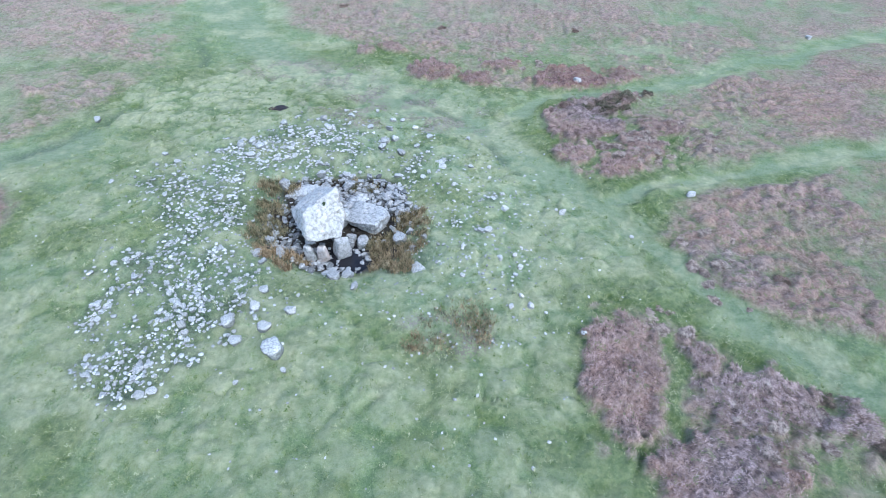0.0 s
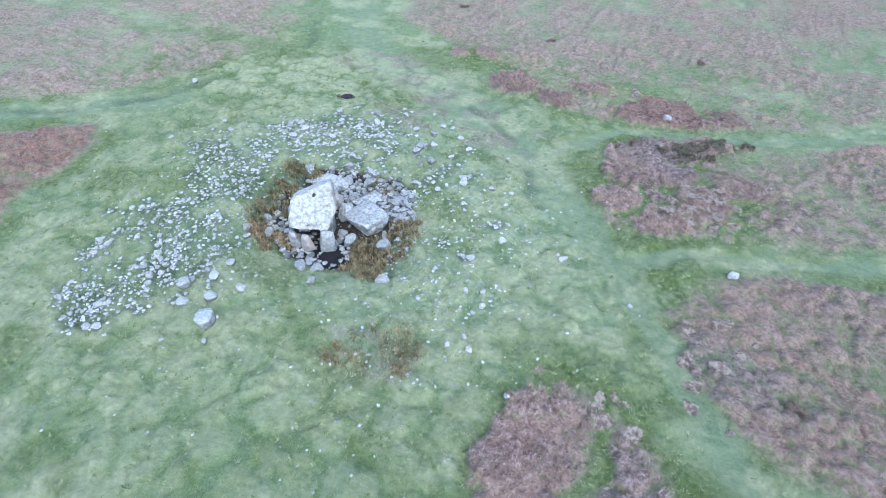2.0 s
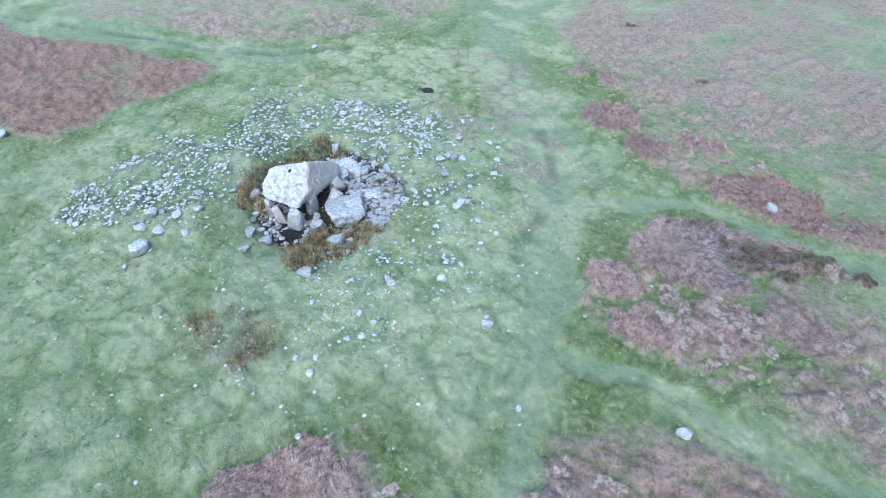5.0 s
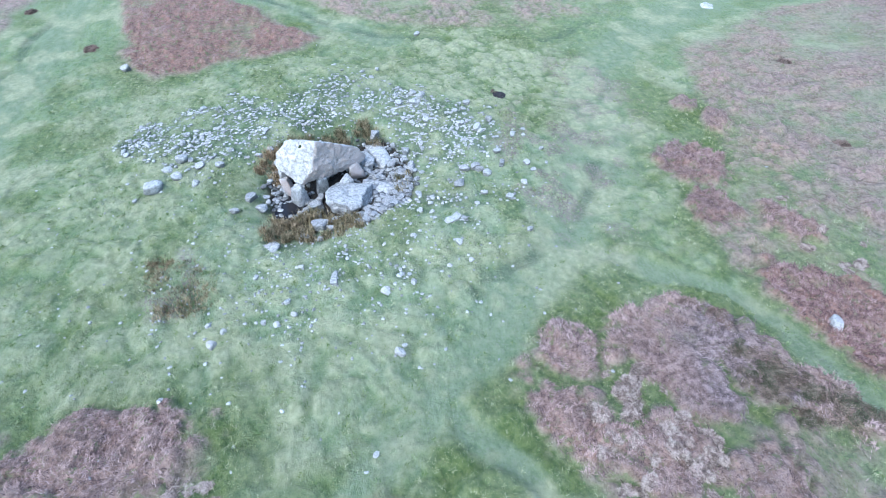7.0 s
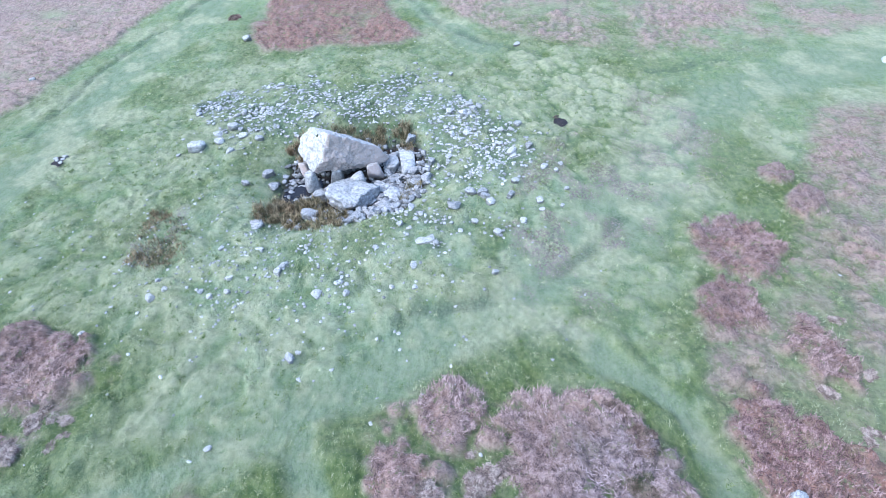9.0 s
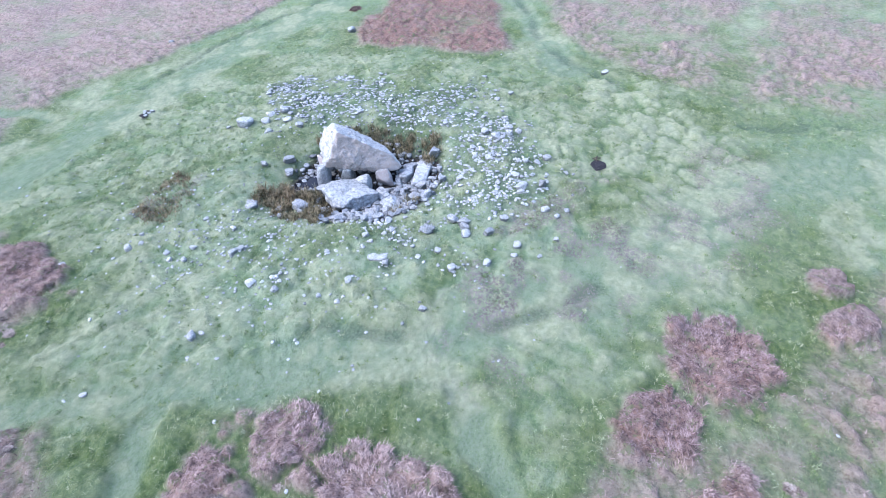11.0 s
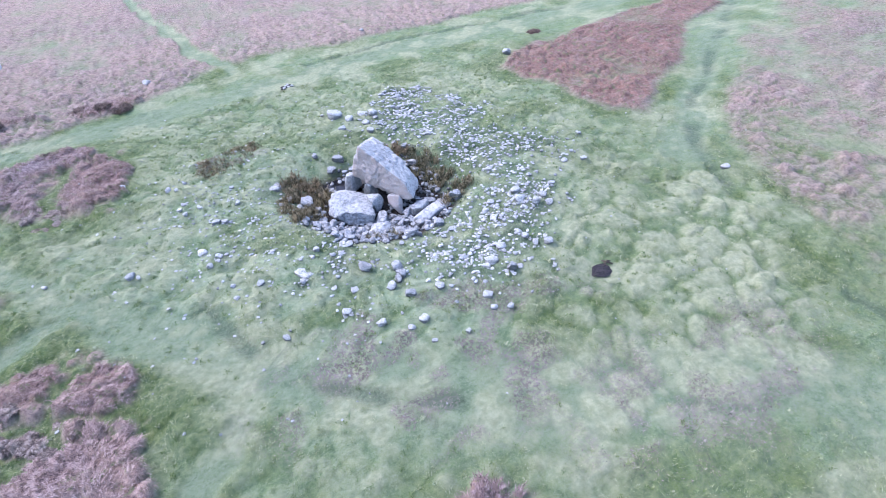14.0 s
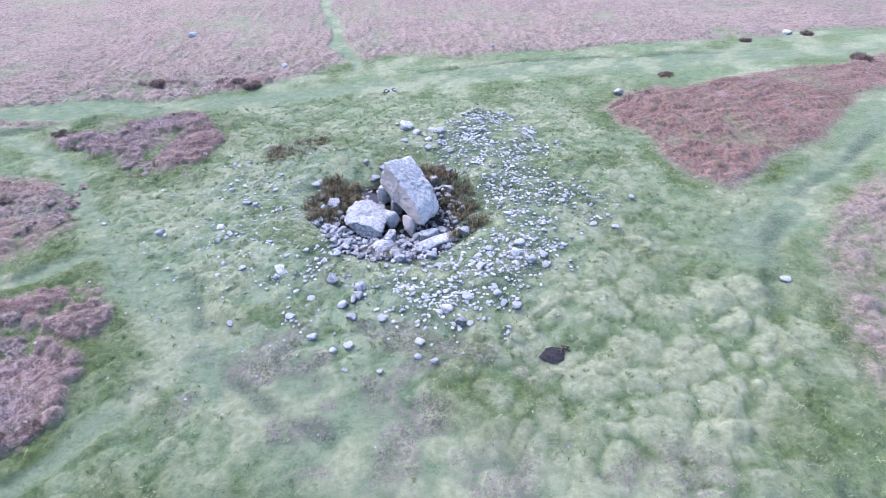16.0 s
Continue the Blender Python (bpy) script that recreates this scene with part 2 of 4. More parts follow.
MAT_RUSH = strand_material("rush_stems", ((0.046, 0.050, 0.027), (0.142, 0.136, 0.074), (0.320, 0.290, 0.180)),
                           "rust", ((0.085, 0.062, 0.034), (0.245, 0.176, 0.102), (0.430, 0.340, 0.222)))
MAT_GORSE = strand_material("gorse_foliage", ((0.045, 0.056, 0.032), (0.090, 0.098, 0.060), (0.200, 0.175, 0.135)),
                            "rust", ((0.085, 0.060, 0.050), (0.170, 0.122, 0.102), (0.280, 0.215, 0.185)))


def plain_material(name, a, b, rough, scale=8.0, spec=0.3):
    m = Nodes(name, rough, spec)
    n = m.noise(m.place(), scale, 5, 0.6)
    return m.done(m.mix(m.span(n, 0.35, 0.65), a, b), n, 0.5, 0.03)


MAT_WATER = plain_material("peat_water", (0.010, 0.011, 0.014), (0.018, 0.018, 0.020), 0.08, 2.0, 0.2)
MAT_WATER.node_tree.nodes["Bump"].inputs["Strength"].default_value = 0.03
MAT_CHAR = plain_material("charred_turf", (0.010, 0.010, 0.012), (0.035, 0.032, 0.034), 0.95, 14.0)
MAT_WOOD = plain_material("gorse_wood", (0.06, 0.045, 0.035), (0.12, 0.095, 0.075), 0.9, 20.0)


# ---- fields of the plan ----
def smooth(a, b, v):
    t = np.clip((v - a) / (b - a), 0, 1)
    return t * t * (3 - 2 * t)


def lattice(i, j, seed):
    h = (i.astype(np.int64) * 374761393 + j.astype(np.int64) * 668265263 + seed * 144269504) & 0x7FFFFFFF
    h = ((h ^ (h >> 13)) * 1274126177) & 0x7FFFFFFF
    return ((h ^ (h >> 16)) & 0xFFFF) / 65535.0


def soft_noise(x, y, size, seed):
    x, y = x / size, y / size
    i, j = np.floor(x), np.floor(y)
    u, v = x - i, y - j
    u, v = u * u * (3 - 2 * u), v * v * (3 - 2 * v)
    a, b = lattice(i, j, seed), lattice(i + 1, j, seed)
    c, d = lattice(i, j + 1, seed), lattice(i + 1, j + 1, seed)
    return a + (b - a) * u + (c - a) * v + (a - b - c + d) * u * v


def layers(x, y, size, seed, n=4):
    s, w = 0, 0
    for k in range(n):
        s, w = s + soft_noise(x + 31.7 * k, y - 17.3 * k, size / 2 ** k, seed + k) / 2 ** k, w + 1 / 2 ** k
    return s / w


def lumps(x, y, size, seed):
    """Rounded heads of tussocks: 1 on a head, 0 in the gaps between."""
    x, y = x / size, y / size
    i, j = np.floor(x), np.floor(y)
    best, second, size_of = np.full(x.shape, 9.0), np.full(x.shape, 9.0), np.zeros(x.shape)
    for di in (-1, 0, 1):
        for dj in (-1, 0, 1):
            px, py = i + di + lattice(i + di, j + dj, seed), j + dj + lattice(i + di, j + dj, seed + 7)
            d = np.hypot(x - px, y - py) / (0.42 + 0.34 * lattice(i + di, j + dj, seed + 13))
            nearer = d < best
            second = np.where(nearer, best, np.minimum(second, d))
            size_of = np.where(nearer, 0.3 + 0.7 * lattice(i + di, j + dj, seed + 19), size_of)
            best = np.where(nearer, d, best)
    return smooth(1.15, 0.3, best) * size_of * (0.45 + 0.55 * smooth(0.0, 0.5, second - best))


def inside(x, y, poly):
    """Signed distance to a polygon's edge, positive inside."""
    d, within = np.full(x.shape, 1e9), np.zeros(x.shape, bool)
    for (ax, ay), (bx, by) in zip(poly, poly[1:] + poly[:1]):
        ex, ey = bx - ax, by - ay
        k = np.clip(((x - ax) * ex + (y - ay) * ey) / (ex * ex + ey * ey), 0, 1)
        d = np.minimum(d, np.hypot(x - ax - k * ex, y - ay - k * ey))
        within ^= ((ay > y) != (by > y)) & (x < ex * (y - ay) / (ey if ey else 1e-9) + ax)
    return np.where(within, d, -d)


def along(x, y, line):
    d = np.full(x.shape, 1e9)
    for (ax, ay), (bx, by) in zip(line, line[1:]):
        ex, ey = bx - ax, by - ay
        k = np.clip(((x - ax) * ex + (y - ay) * ey) / (ex * ex + ey * ey), 0, 1)
        d = np.minimum(d, np.hypot(x - ax - k * ex, y - ay - k * ey))
    return d


def spot(x, y, cx, cy, rx, ry, turn=0.0):
    c, s = math.cos(radians(turn)), math.sin(radians(turn))
    u, v = ((x - cx) * c + (y - cy) * s) / rx, (-(x - cx) * s + (y - cy) * c) / ry
    return np.hypot(u, v)


# heath: outline, how much of it is brown, how rusty it is
HEATH = [
    ([(-33, 14), (-27, 17.6), (-22, 21), (-19.3, 25), (-17, 29.3), (-16.3, 31.6), (-18.2, 37), (-21.5, 44), (-60, 130), (-300, 200), (-300, 10), (-60, 2)], 0.46, 0.3),
    ([(-15.5, 46), (-11.5, 39), (-7, 37.2), (-3.4, 36), (-0.4, 34.6), (1.2, 33), (2.6, 31.4), (4.5, 31.0), (6, 30.5), (8.8, 30.9), (10.5, 31.5), (16.5, 34.7), (23.5, 37.6), (34, 42.8), (300, 200), (100, 300), (-60, 300)], 0.44, 0.45),
    ([(-15, 47), (-9.5, 39), (-4, 37.5), (2, 36.5), (8, 36), (14, 35), (23.5, 38), (34, 43), (300, 200), (100, 300), (-60, 300)], 0.52, 0.4),
    ([(5.6, 22), (4.6, 25), (4.9, 28), (6.5, 29.0), (8.3, 29.7), (10.6, 30.5), (17.5, 33.0), (18, 25), (12.3, 22.4), (9, 21.2)], 0.44, 0.5),
    ([(12.4, 23.4), (12.2, 26), (12.6, 30.6), (17.5, 33.2), (24, 36.1), (34, 41), (300, 180), (300, 60), (24, 25.7), (17.5, 24.6)], 0.66, 0.6),
    ([(9.6, 18.4), (9.4, 17), (11, 14.4), (13.2, 12.5), (17, 9.7), (40, 8), (300, 0), (300, 50), (24, 24.0), (18, 22.8), (12.5, 20.8)], 0.64, 0.62),
    ([(4.6, 8.6), (4.7, 11), (5.2, 12.7), (7.4, 13.2), (9.2, 12.5), (11, 11.3), (13.6, 9.2), (15.6, 7.3), (12, 5.9), (7.5, 5.8)], 0.46, 0.5),
    ([(17.9, 6.3), (12.5, 3.9), (6, 2.2), (0.5, -0.6), (-1.4, -2.6), (-3.5, -2.8), (-13.5, -2.4), (-26, -1.6), (-42, -1.4), (-300, -8), (-300, -300), (300, -300), (300, -5), (60, 5)], 0.78, 0.12),
    ([(-16.8, 8), (-18.5, 7), (-27, 6.2), (-37, 4.7), (-50, 2.4), (-36, 9.3), (-30.5, 12.4), (-26, 14.6), (-20, 18.4), (-18.2, 16.5)], 0.90, 1.0),
]
# single beds of bracken: x, y, two radii, turn, how rusty
BEDS = [(5.95, 10.2, 1.25, 2.35, -14, 0.6), (10.1, 9.4, 1.7, 1.5, -12, 0.35), (12.3, 9.1, 1.5, 0.9, -25, 0.3), (8.6, 11.2, 0.9, 0.5, 0, 0.2), (8.6, 7.0, 2.6, 1.0, 0, 0.7), (7.0, 27.0, 2.0, 1.5, 30, 0.2), (9.0, 26.4, 1.0, 1.2, 30, 0.35), (1.6, 31.9, 1.25, 0.9, -10, 0.8),
        (7.6, 32.2, 2.2, 1.4, 10, 1.0), (10.7, 32.8, 1.6, 0.9, 22, 0.7), (6.4, 23.7, 1.0, 1.0, 0, 0.6), (7.8, 26.3, 1.6, 1.2, 25, 0.25), (6.4, 25.6, 0.9, 0.7, 0, 0.5), (8.9, 22.6, 1.4, 0.9, 20, 0.7), (10.4, 24.4, 1.2, 1.0, 0, 0.6), (-1.2, 32.9, 1.45, 1.6, 0, 0.8), (-5.6, 35.4, 0.8, 0.5, 30, 0.6), (-3.9, 36.2, 0.7, 0.6, 0, 0.5), (9.3, 28.9, 2.6, 1.0, 30, 0.2), (8.3, 26.0, 1.0, 0.8, 0, 0.25), (11.8, 26.2, 1.3, 0.9, 20, 0.35), (3.2, 33.9, 1.3, 0.8, 0, 0.7),
        (5.4, 0.8, 2.0, 0.7, 20, 0.6), (10.8, 0.2, 1.6, 0.6, 10, 0.5)]
TRACKS = [([(-22, 52), (-17.5, 43), (-13.2, 35.6), (-10.4, 32.6)], 2.0), ([(-13.2, 35.6), (-9.5, 32.4), (-5.5, 30.4), (-1.8, 28.4)], 1.75), ([(-13.2, 35.6), (-9.5, 32.2), (-6.0, 30.6), (-1.2, 28.0), (2.5, 25.0), (4.8, 21.8), (6.5, 19.7)], 1.1), ([(4.8, 21.8), (7.2, 18.9), (9.2, 16.2), (11.0, 13.4), (12.7, 11.2), (14.4, 9.5), (17.5, 7.7)], 0.68),
          ([(34, 42), (23.8, 36.9), (16.9, 33.9), (10.7, 30.9), (8.0, 30.3), (5.5, 29.6), (3.6, 27.6), (2, 25.8)], 0.45),
          ([(24, 25.4), (15.7, 22.9), (13.2, 21.7), (9.9, 20.4), (7.2, 19.7), (5.6, 20.6)], 0.42),
          ([(60, 6), (19.7, 4.2), (13, 4.0), (5.8, 4.2), (-5, 2.6), (-13, 1.5), (-24.7, 2.1), (-39, 2.0), (-80, -3)], 1.4), ([(-46, 3), (-34, 11.8), (-27.2, 15.9), (-21.4, 19.8), (-18, 23)], 1.0),
          ([(-2.2, -1.5), (0, -11.2), (1.9, -21.5), (2.6, -40)], 0.55)]
RUTS = [([(-40, 7.6), (-34, 12), (-27, 16.3), (-23.6, 18.4), (-20.9, 20.3), (-17.9, 24.4), (-16.1, 27.9), (-15.5, 29.8), (-15.4, 31.9), (-17.3, 36)], 0.32), ([(3.6, 21.4), (3.2, 22.4), (2.2, 24.4), (0.8, 26.3), (-1.2, 28.2), (-2.6, 29.0)], 0.28),
        ([(-1.1, 28.2), (-2.0, 29.8), (-0.4, 30.2)], 0.2), ([(-30, 1.0), (-14, -0.4), (-6, 0.6)], 0.3), ([(12, 5.6), (20, 7.6), (30, 8)], 0.4)]
# the spread of cairn stones: x, y, two radii, share
CAIRN = [(-10.0, 9.4, 0.79, 0.51, 90), (-9.0, 12.2, 0.41, 0.65, 60), (-7.2, 12.9, 0.8, 0.81, 70), (-11.5, 13.8, 0.71, 0.76, 70), (-12.0, 11.7, 0.27, 0.5, 30), (-9.3, 21.7, 1.07, 0.83, 110), (-6.1, 23.3, 1.39, 1.6, 170), (-10.1, 18.0, 1.46, 1.47, 190), (-1.4, 22.1, 0.87, 1.65, 60),
         (-13.4, 18.8, 0.74, 1.2, 26), (-9.3, 11.5, 1.37, 0.73, 100), (0.8, 17.3, 1.21, 1.56, 40), (-6.5, 24.0, 1.35, 0.98, 110), (-9.2, 22.1, 1.23, 0.78, 90), (-11.4, 18.6, 1.6, 1.6, 70), (-10.5, 13.5, 1.26, 2.05, 120), (-8.6, 15.6, 0.9, 1.6, 70)]
HOLLOW = (-4.7, 17.65)
# rushes round the wet hollow: x, y, two radii, turn, how rusty
RUSHES = [(-6.6, 15.05, 1.25, 0.6, 5, 0.9), (-7.55, 17.2, 0.75, 2.0, 5, 0.05), (-2.0, 16.6, 1.2, 1.9, -20, 0.35), (-1.9, 15.3, 1.0, 0.7, 20, 0.5), (-1.5, 18.1, 0.6, 0.5, 0, 0.3), (-4.35, 20.6, 0.3, 0.35, 0, 0.1),
          (-3.5, 20.3, 0.2, 0.25, 0, 0.1), (-7.6, 19.6, 0.9, 0.5, 20, 0.2), (0.4, 11.8, 1.8, 1.0, 35, 0.4), (-0.9, 11.2, 0.5, 0.5, 0, 0.6), (1.4, 11.4, 0.4, 0.4, 0, 0.7)]


# ---- where the cairn's stones lie: x, y, breadth ----
spread = random.Random(9)


def clear(x, y):
    return math.hypot((x - HOLLOW[0]) / 3.5, (y - HOLLOW[1] - 0.1) / 3.3) > 1


def cairn_spot():
    while True:
        c = spread.choices(CAIRN, [q[4] for q in CAIRN])[0]
        x, y = spread.gauss(c[0], c[2] * 0.95), spread.gauss(c[1], c[3] * 0.95)
        if clear(x, y):
            return x, y


CLUMPS = [cairn_spot() + (spread.uniform(0.12, 0.42),) for _ in range(260)]


def cairn_place():
    """A place among the cairn's stones: two in three lie in clumps."""
    while spread.random() < 0.72:
        cx, cy, k = spread.choice(CLUMPS)
        x, y = spread.gauss(cx, k), spread.gauss(cy, k)
        if clear(x, y):
            return x, y
    return cairn_spot()


COUNTED = [cairn_place() + (spread.uniform(0.13, 0.21) if spread.random() < 0.82 else spread.uniform(0.21, 0.34),) for _ in range(300)]
STREWN = [cairn_place() + (0.065 + 0.125 * spread.random() ** 1.5,) for _ in range(2700)]
HEAP_STEP = 0.1
HEAP = np.zeros((280, 260))
for sx, sy, sb in COUNTED + STREWN:
    hj, hi = int((sy - 3) / HEAP_STEP), int((sx + 20) / HEAP_STEP)
    if 0 <= hj < 280 and 0 <= hi < 260:
        HEAP[hj, hi] += (sb / 0.15) ** 2
kernel = np.exp(-(np.arange(-6, 7) / 2.4) ** 2)
kernel /= kernel.sum()
HEAP = np.apply_along_axis(lambda q: np.convolve(q, kernel, "same"), 0, HEAP)
HEAP = np.apply_along_axis(lambda q: np.convolve(q, kernel, "same"), 1, HEAP)


def heap(x, y):
    """How thickly stones lie at x, y."""
    i, j = np.clip((x + 20) / HEAP_STEP - 0.5, 0, 258.9), np.clip((y - 3) / HEAP_STEP - 0.5, 0, 278.9)
    a, b = i.astype(int), j.astype(int)
    u, v = i - a, j - b
    low, high = HEAP[b, a] * (1 - u) + HEAP[b, a + 1] * u, HEAP[b + 1, a] * (1 - u) + HEAP[b + 1, a + 1] * u
    return low * (1 - v) + high * v


def fields(x, y):
    """Every field of the plan at the places x, y: the ground's height and what grows on it."""
    wx = x + 1.9 * (layers(x, y, 2.6, 11) - 0.5)
    wy = y + 1.9 * (layers(x, y, 2.6, 23) - 0.5)
    vx, vy = wx + 1.6 * (soft_noise(x, y, 5.5, 71) - 0.5), wy + 1.6 * (soft_noise(x, y, 5.5, 73) - 0.5)
    f = {}
    heath, cover, rust, fringe = (np.zeros(x.shape) for _ in range(4))
    for poly, amount, red in HEATH:
        edge = inside(vx, vy, poly)
        fringe = np.maximum(fringe, smooth(-2.6, -0.2, edge))
        k = smooth(-0.5, 0.6, edge)
        heath, cover, rust = np.maximum(heath, k), np.maximum(cover, k * amount), np.maximum(rust, k * red)
    patchy = 0.62 * layers(x, y, 3.4, 41, 5) + 0.38 * layers(x, y, 0.9, 43, 3)
    near = smooth(34, 17, np.maximum(np.abs(x + 3), np.abs(y - 18)))
    far_near = smooth(60, 26, np.maximum(np.abs(x + 3), np.abs(y - 18)))
    clump = np.maximum(lumps(x + 0.4 * (wx - x), y + 0.4 * (wy - y), 0.85, 9), 0.75 * lumps(x + 0.5 * (wx - x), y + 0.5 * (wy - y), 0.5, 14)) * far_near
    domes = smooth(1.25, 0.8, spot(x, y, 8.6, 24.6, 4.6, 3.6, 10))
    brown = heath * smooth(0.24, -0.22, patchy - 0.31 - 0.46 * cover + (0.16 * near + 0.34 * domes) * (0.45 - clump))
    brown = brown * (1 - 0.4 * near * smooth(0.22, 0.03, clump) * smooth(0.88, 0.8, cover))
    bed = np.zeros(x.shape)
    for cx, cy, rx, ry, turn, red in BEDS:
        k = smooth(1.16, 0.88, spot(wx, wy, cx, cy, rx, ry, turn) + 0.5 * (0.32 - clump))
        bed, rust = np.maximum(bed, k), np.where(k > 0.3, np.maximum(rust, red * k), rust)
    brown = np.maximum(brown, bed * smooth(0.80, 0.62, patchy))
    brown = brown * (1 - smooth(0.42, 0.12, along(wx, wy, [(7.3, 8.0), (7.55, 10.6), (8.2, 12.6)])))
    path = np.zeros(x.shape)
    for line, width in TRACKS:
        path = np.maximum(path, smooth(width * 1.25, width * 0.45, along(wx, wy, line)))
    brown = brown * (1 - smooth(0.15, 0.7, path) * (bed < 0.4))
    rut = np.zeros(x.shape)
    for line, width in RUTS:
        rut = np.maximum(rut, smooth(width * 1.6, width * 0.3, along(0.6 * wx + 0.4 * x, 0.6 * wy + 0.4 * y, line)))
    rut *= smooth(0.30, 0.55, layers(x, y, 1.7, 77))
    turf = (1 - brown) * (1 - 0.6 * path)
    rough = smooth(1.25, 0.75, spot(x, y, -11.5, 28, 8, 4.5, 20))
    wide = smooth(1.2, 0.8, spot(x, y, -2, 19, 16, 15)) * (1 - 0.8 * path)
    zone = np.maximum(rough, 0.52 * wide)
    head = np.maximum(lumps(x + 0.95 * (wx - x), y + 0.95 * (wy - y), 1.35, 5), 0.7 * lumps(x + 0.8 * (wx - x), y + 0.8 * (wy - y), 0.8, 6)) * near
    fine = layers(x, y, 0.9, 51, 4)
    tuft = lumps(x + 0.5 * (wx - x), y + 0.5 * (wy - y), 0.62, 27)
    X, Y = 4 * np.tanh(x / 40), 4 * np.tanh((y - 17) / 40)
    z = -0.025 - 0.033 * X + 0.026 * Y - 0.062 * Y * Y + 0.067 * X * X
    z = z + 0.36 * np.exp(-spot(x, y, -6, 17.5, 8.6, 8.6) ** 4) + 0.22 * np.exp(-spot(x, y, -13, 17, 2.5, 4) ** 2)
    dip = np.exp(-spot(wx * 0.5 + x * 0.5, wy * 0.5 + y * 0.5, HOLLOW[0], HOLLOW[1], 3.7, 3.75) ** 4)
    z = z - 0.93 * dip - 0.45 * np.exp(-spot(x, y, -5.3, 21.6, 2.6, 2.5) ** 2) - 0.26 * np.exp(-spot(x, y, -4.2, 15.3, 1.3, 1.1) ** 4) - 0.34 * np.exp(-spot(x, y, -1.3, 15.2, 1.9, 1.6) ** 2) - 0.16 * np.exp(-spot(x, y, -2.7, 17.1, 0.4, 0.4) ** 2)
    calm = (1 - 0.85 * dip) * (1 - 0.9 * np.exp(-spot(x, y, -9.45, 26.92, 0.9, 0.8) ** 4))
    z = z + calm * (0.26 * np.maximum(rough, 0.75 * wide) * head * turf + turf * (0.16 * (fine - 0.5) + 0.10 * tuft * near) + 0.5 * (layers(x, y, 6, 61, 3) - 0.5) * 0.35)
    z = z + brown * brown * (0.07 + 0.28 * clump * (0.9 - 0.15 * bed) + 0.12 * bed + far_near * 0.20 * (layers(x, y, 0.4, 57, 2) - 0.5) + far_near * 0.26 * (fine - 0.5)) - 0.09 * rut - 0.04 * path
    f["z"], f["brown"], f["rust"], f["path"] = z, brown, rust, path * (1 - brown)
    f["crest"] = far_near * smooth(0.22, 0.6, clump) * (1 - 0.4 * bed) * (1 - 0.9 * rust)
    # Dark gaps and pale heads add relief shading to the grass's own colours.
    f["gap"] = zone * smooth(0.30, 0.04, head) * (1 - brown)
    f["straw"] = np.clip(zone * smooth(0.06, 0.5, head) * 1.0 + (0.9 - 0.6 * zone) * smooth(0.45, 0.68, layers(x, y, 1.5, 101, 4)) + 0.5 * smooth(0.35, 0.8, tuft) * smooth(0.40, 0.56, layers(x, y, 2.3, 103, 3)), 0, 1) * (1 - brown)
    scrub = np.maximum(smooth(1.2, 0.6, spot(x, y, -3, 27.5, 6, 3.2, -8)), smooth(1.2, 0.7, spot(x, y, 0.2, 11.5, 2.0, 1.1, 10)))
    scrub = np.maximum(scrub, 0.7 * smooth(1.2, 0.6, spot(x, y, -9, 32, 5, 2.5)))
    f["thatch"] = scrub * smooth(0.47, 0.58, layers(x, y, 1.1, 91, 5)) * (1 - brown)
    f["lush"] = np.clip((0.6 * smooth(1.2, 0.7, spot(x, y, -5, 35, 5.5, 2.2, 25)) + 0.35 * zone * smooth(0.35, 0.05, head) + 0.85 * smooth(27, 15, np.hypot(x + 4, y - 17)) * np.maximum(heath, fringe * smooth(0.36, 0.56, layers(x, y, 1.8, 96, 4))) + 0.6 * smooth(0.55, 0.72, layers(x, y, 2.2, 95, 4))) * (1 - path) * (1 - brown), 0, 1)
    grey = smooth(0.46, 0.66, layers(x, y, 3.0, 111, 4)) * 0.38
    for cx, cy, rx, ry in ((10.4, 9.3, 2.2, 2.0), (13.0, 8.8, 2.2, 1.6), (8.6, 27.9, 3.0, 1.7), (8.6, 7.0, 2.0, 1.0), (11.0, 15.5, 2.0, 1.5)):
        grey = np.maximum(grey, smooth(1.25, 0.7, spot(wx, wy, cx, cy, rx, ry)) * (0.55 + 0.45 * smooth(0.4, 0.6, layers(x, y, 1.2, 113, 3))))
    grey = np.maximum(grey, 0.35 * near * smooth(0.3, 0.08, clump) * (1 - 0.8 * bed))
    grey = grey * (1 - 0.85 * smooth(1.3, 0.9, spot(x, y, 5.85, 10.2, 1.4, 2.7)))
    f["grey"] = grey * smooth(0.45, 0.2, np.where(cover > 0.85, 1.0, 0.0))
    stony = smooth(0.015, 0.20, heap(x, y)) * (0.65 + 0.35 * smooth(0.35, 0.6, layers(x, y, 0.7, 97, 3)))
    for cx, cy, rx, ry, turn, red in RUSHES:
        stony = np.maximum(stony, (0.75 if cy > 13 else 0.15) * smooth(1.15, 0.8, spot(wx, wy, cx, cy, rx, ry, turn)))
    f["stony"] = np.maximum(stony, 0.75 * rut)
    f["mud_and_shade"] = np.clip(np.maximum(smooth(0.50, 0.80, dip), 0.95 * smooth(1.1, 0.9, spot(wx, wy, -4.5, 18.2, 3.0, 3.3))) * (1.15 + 1.2 * (fine - 0.4)), 0, 1)
    f["mound"] = smooth(1.25, 0.6, spot(wx, wy, -2.5, 20.0, 10.0, 8.5)) * (1 - brown)
    f["bed"], f["head"], f["dip"] = bed, head, dip
    return f


def ground_z(x, y):
    return float(fields(np.array([float(x)]), np.array([float(y)]))["z"][0])


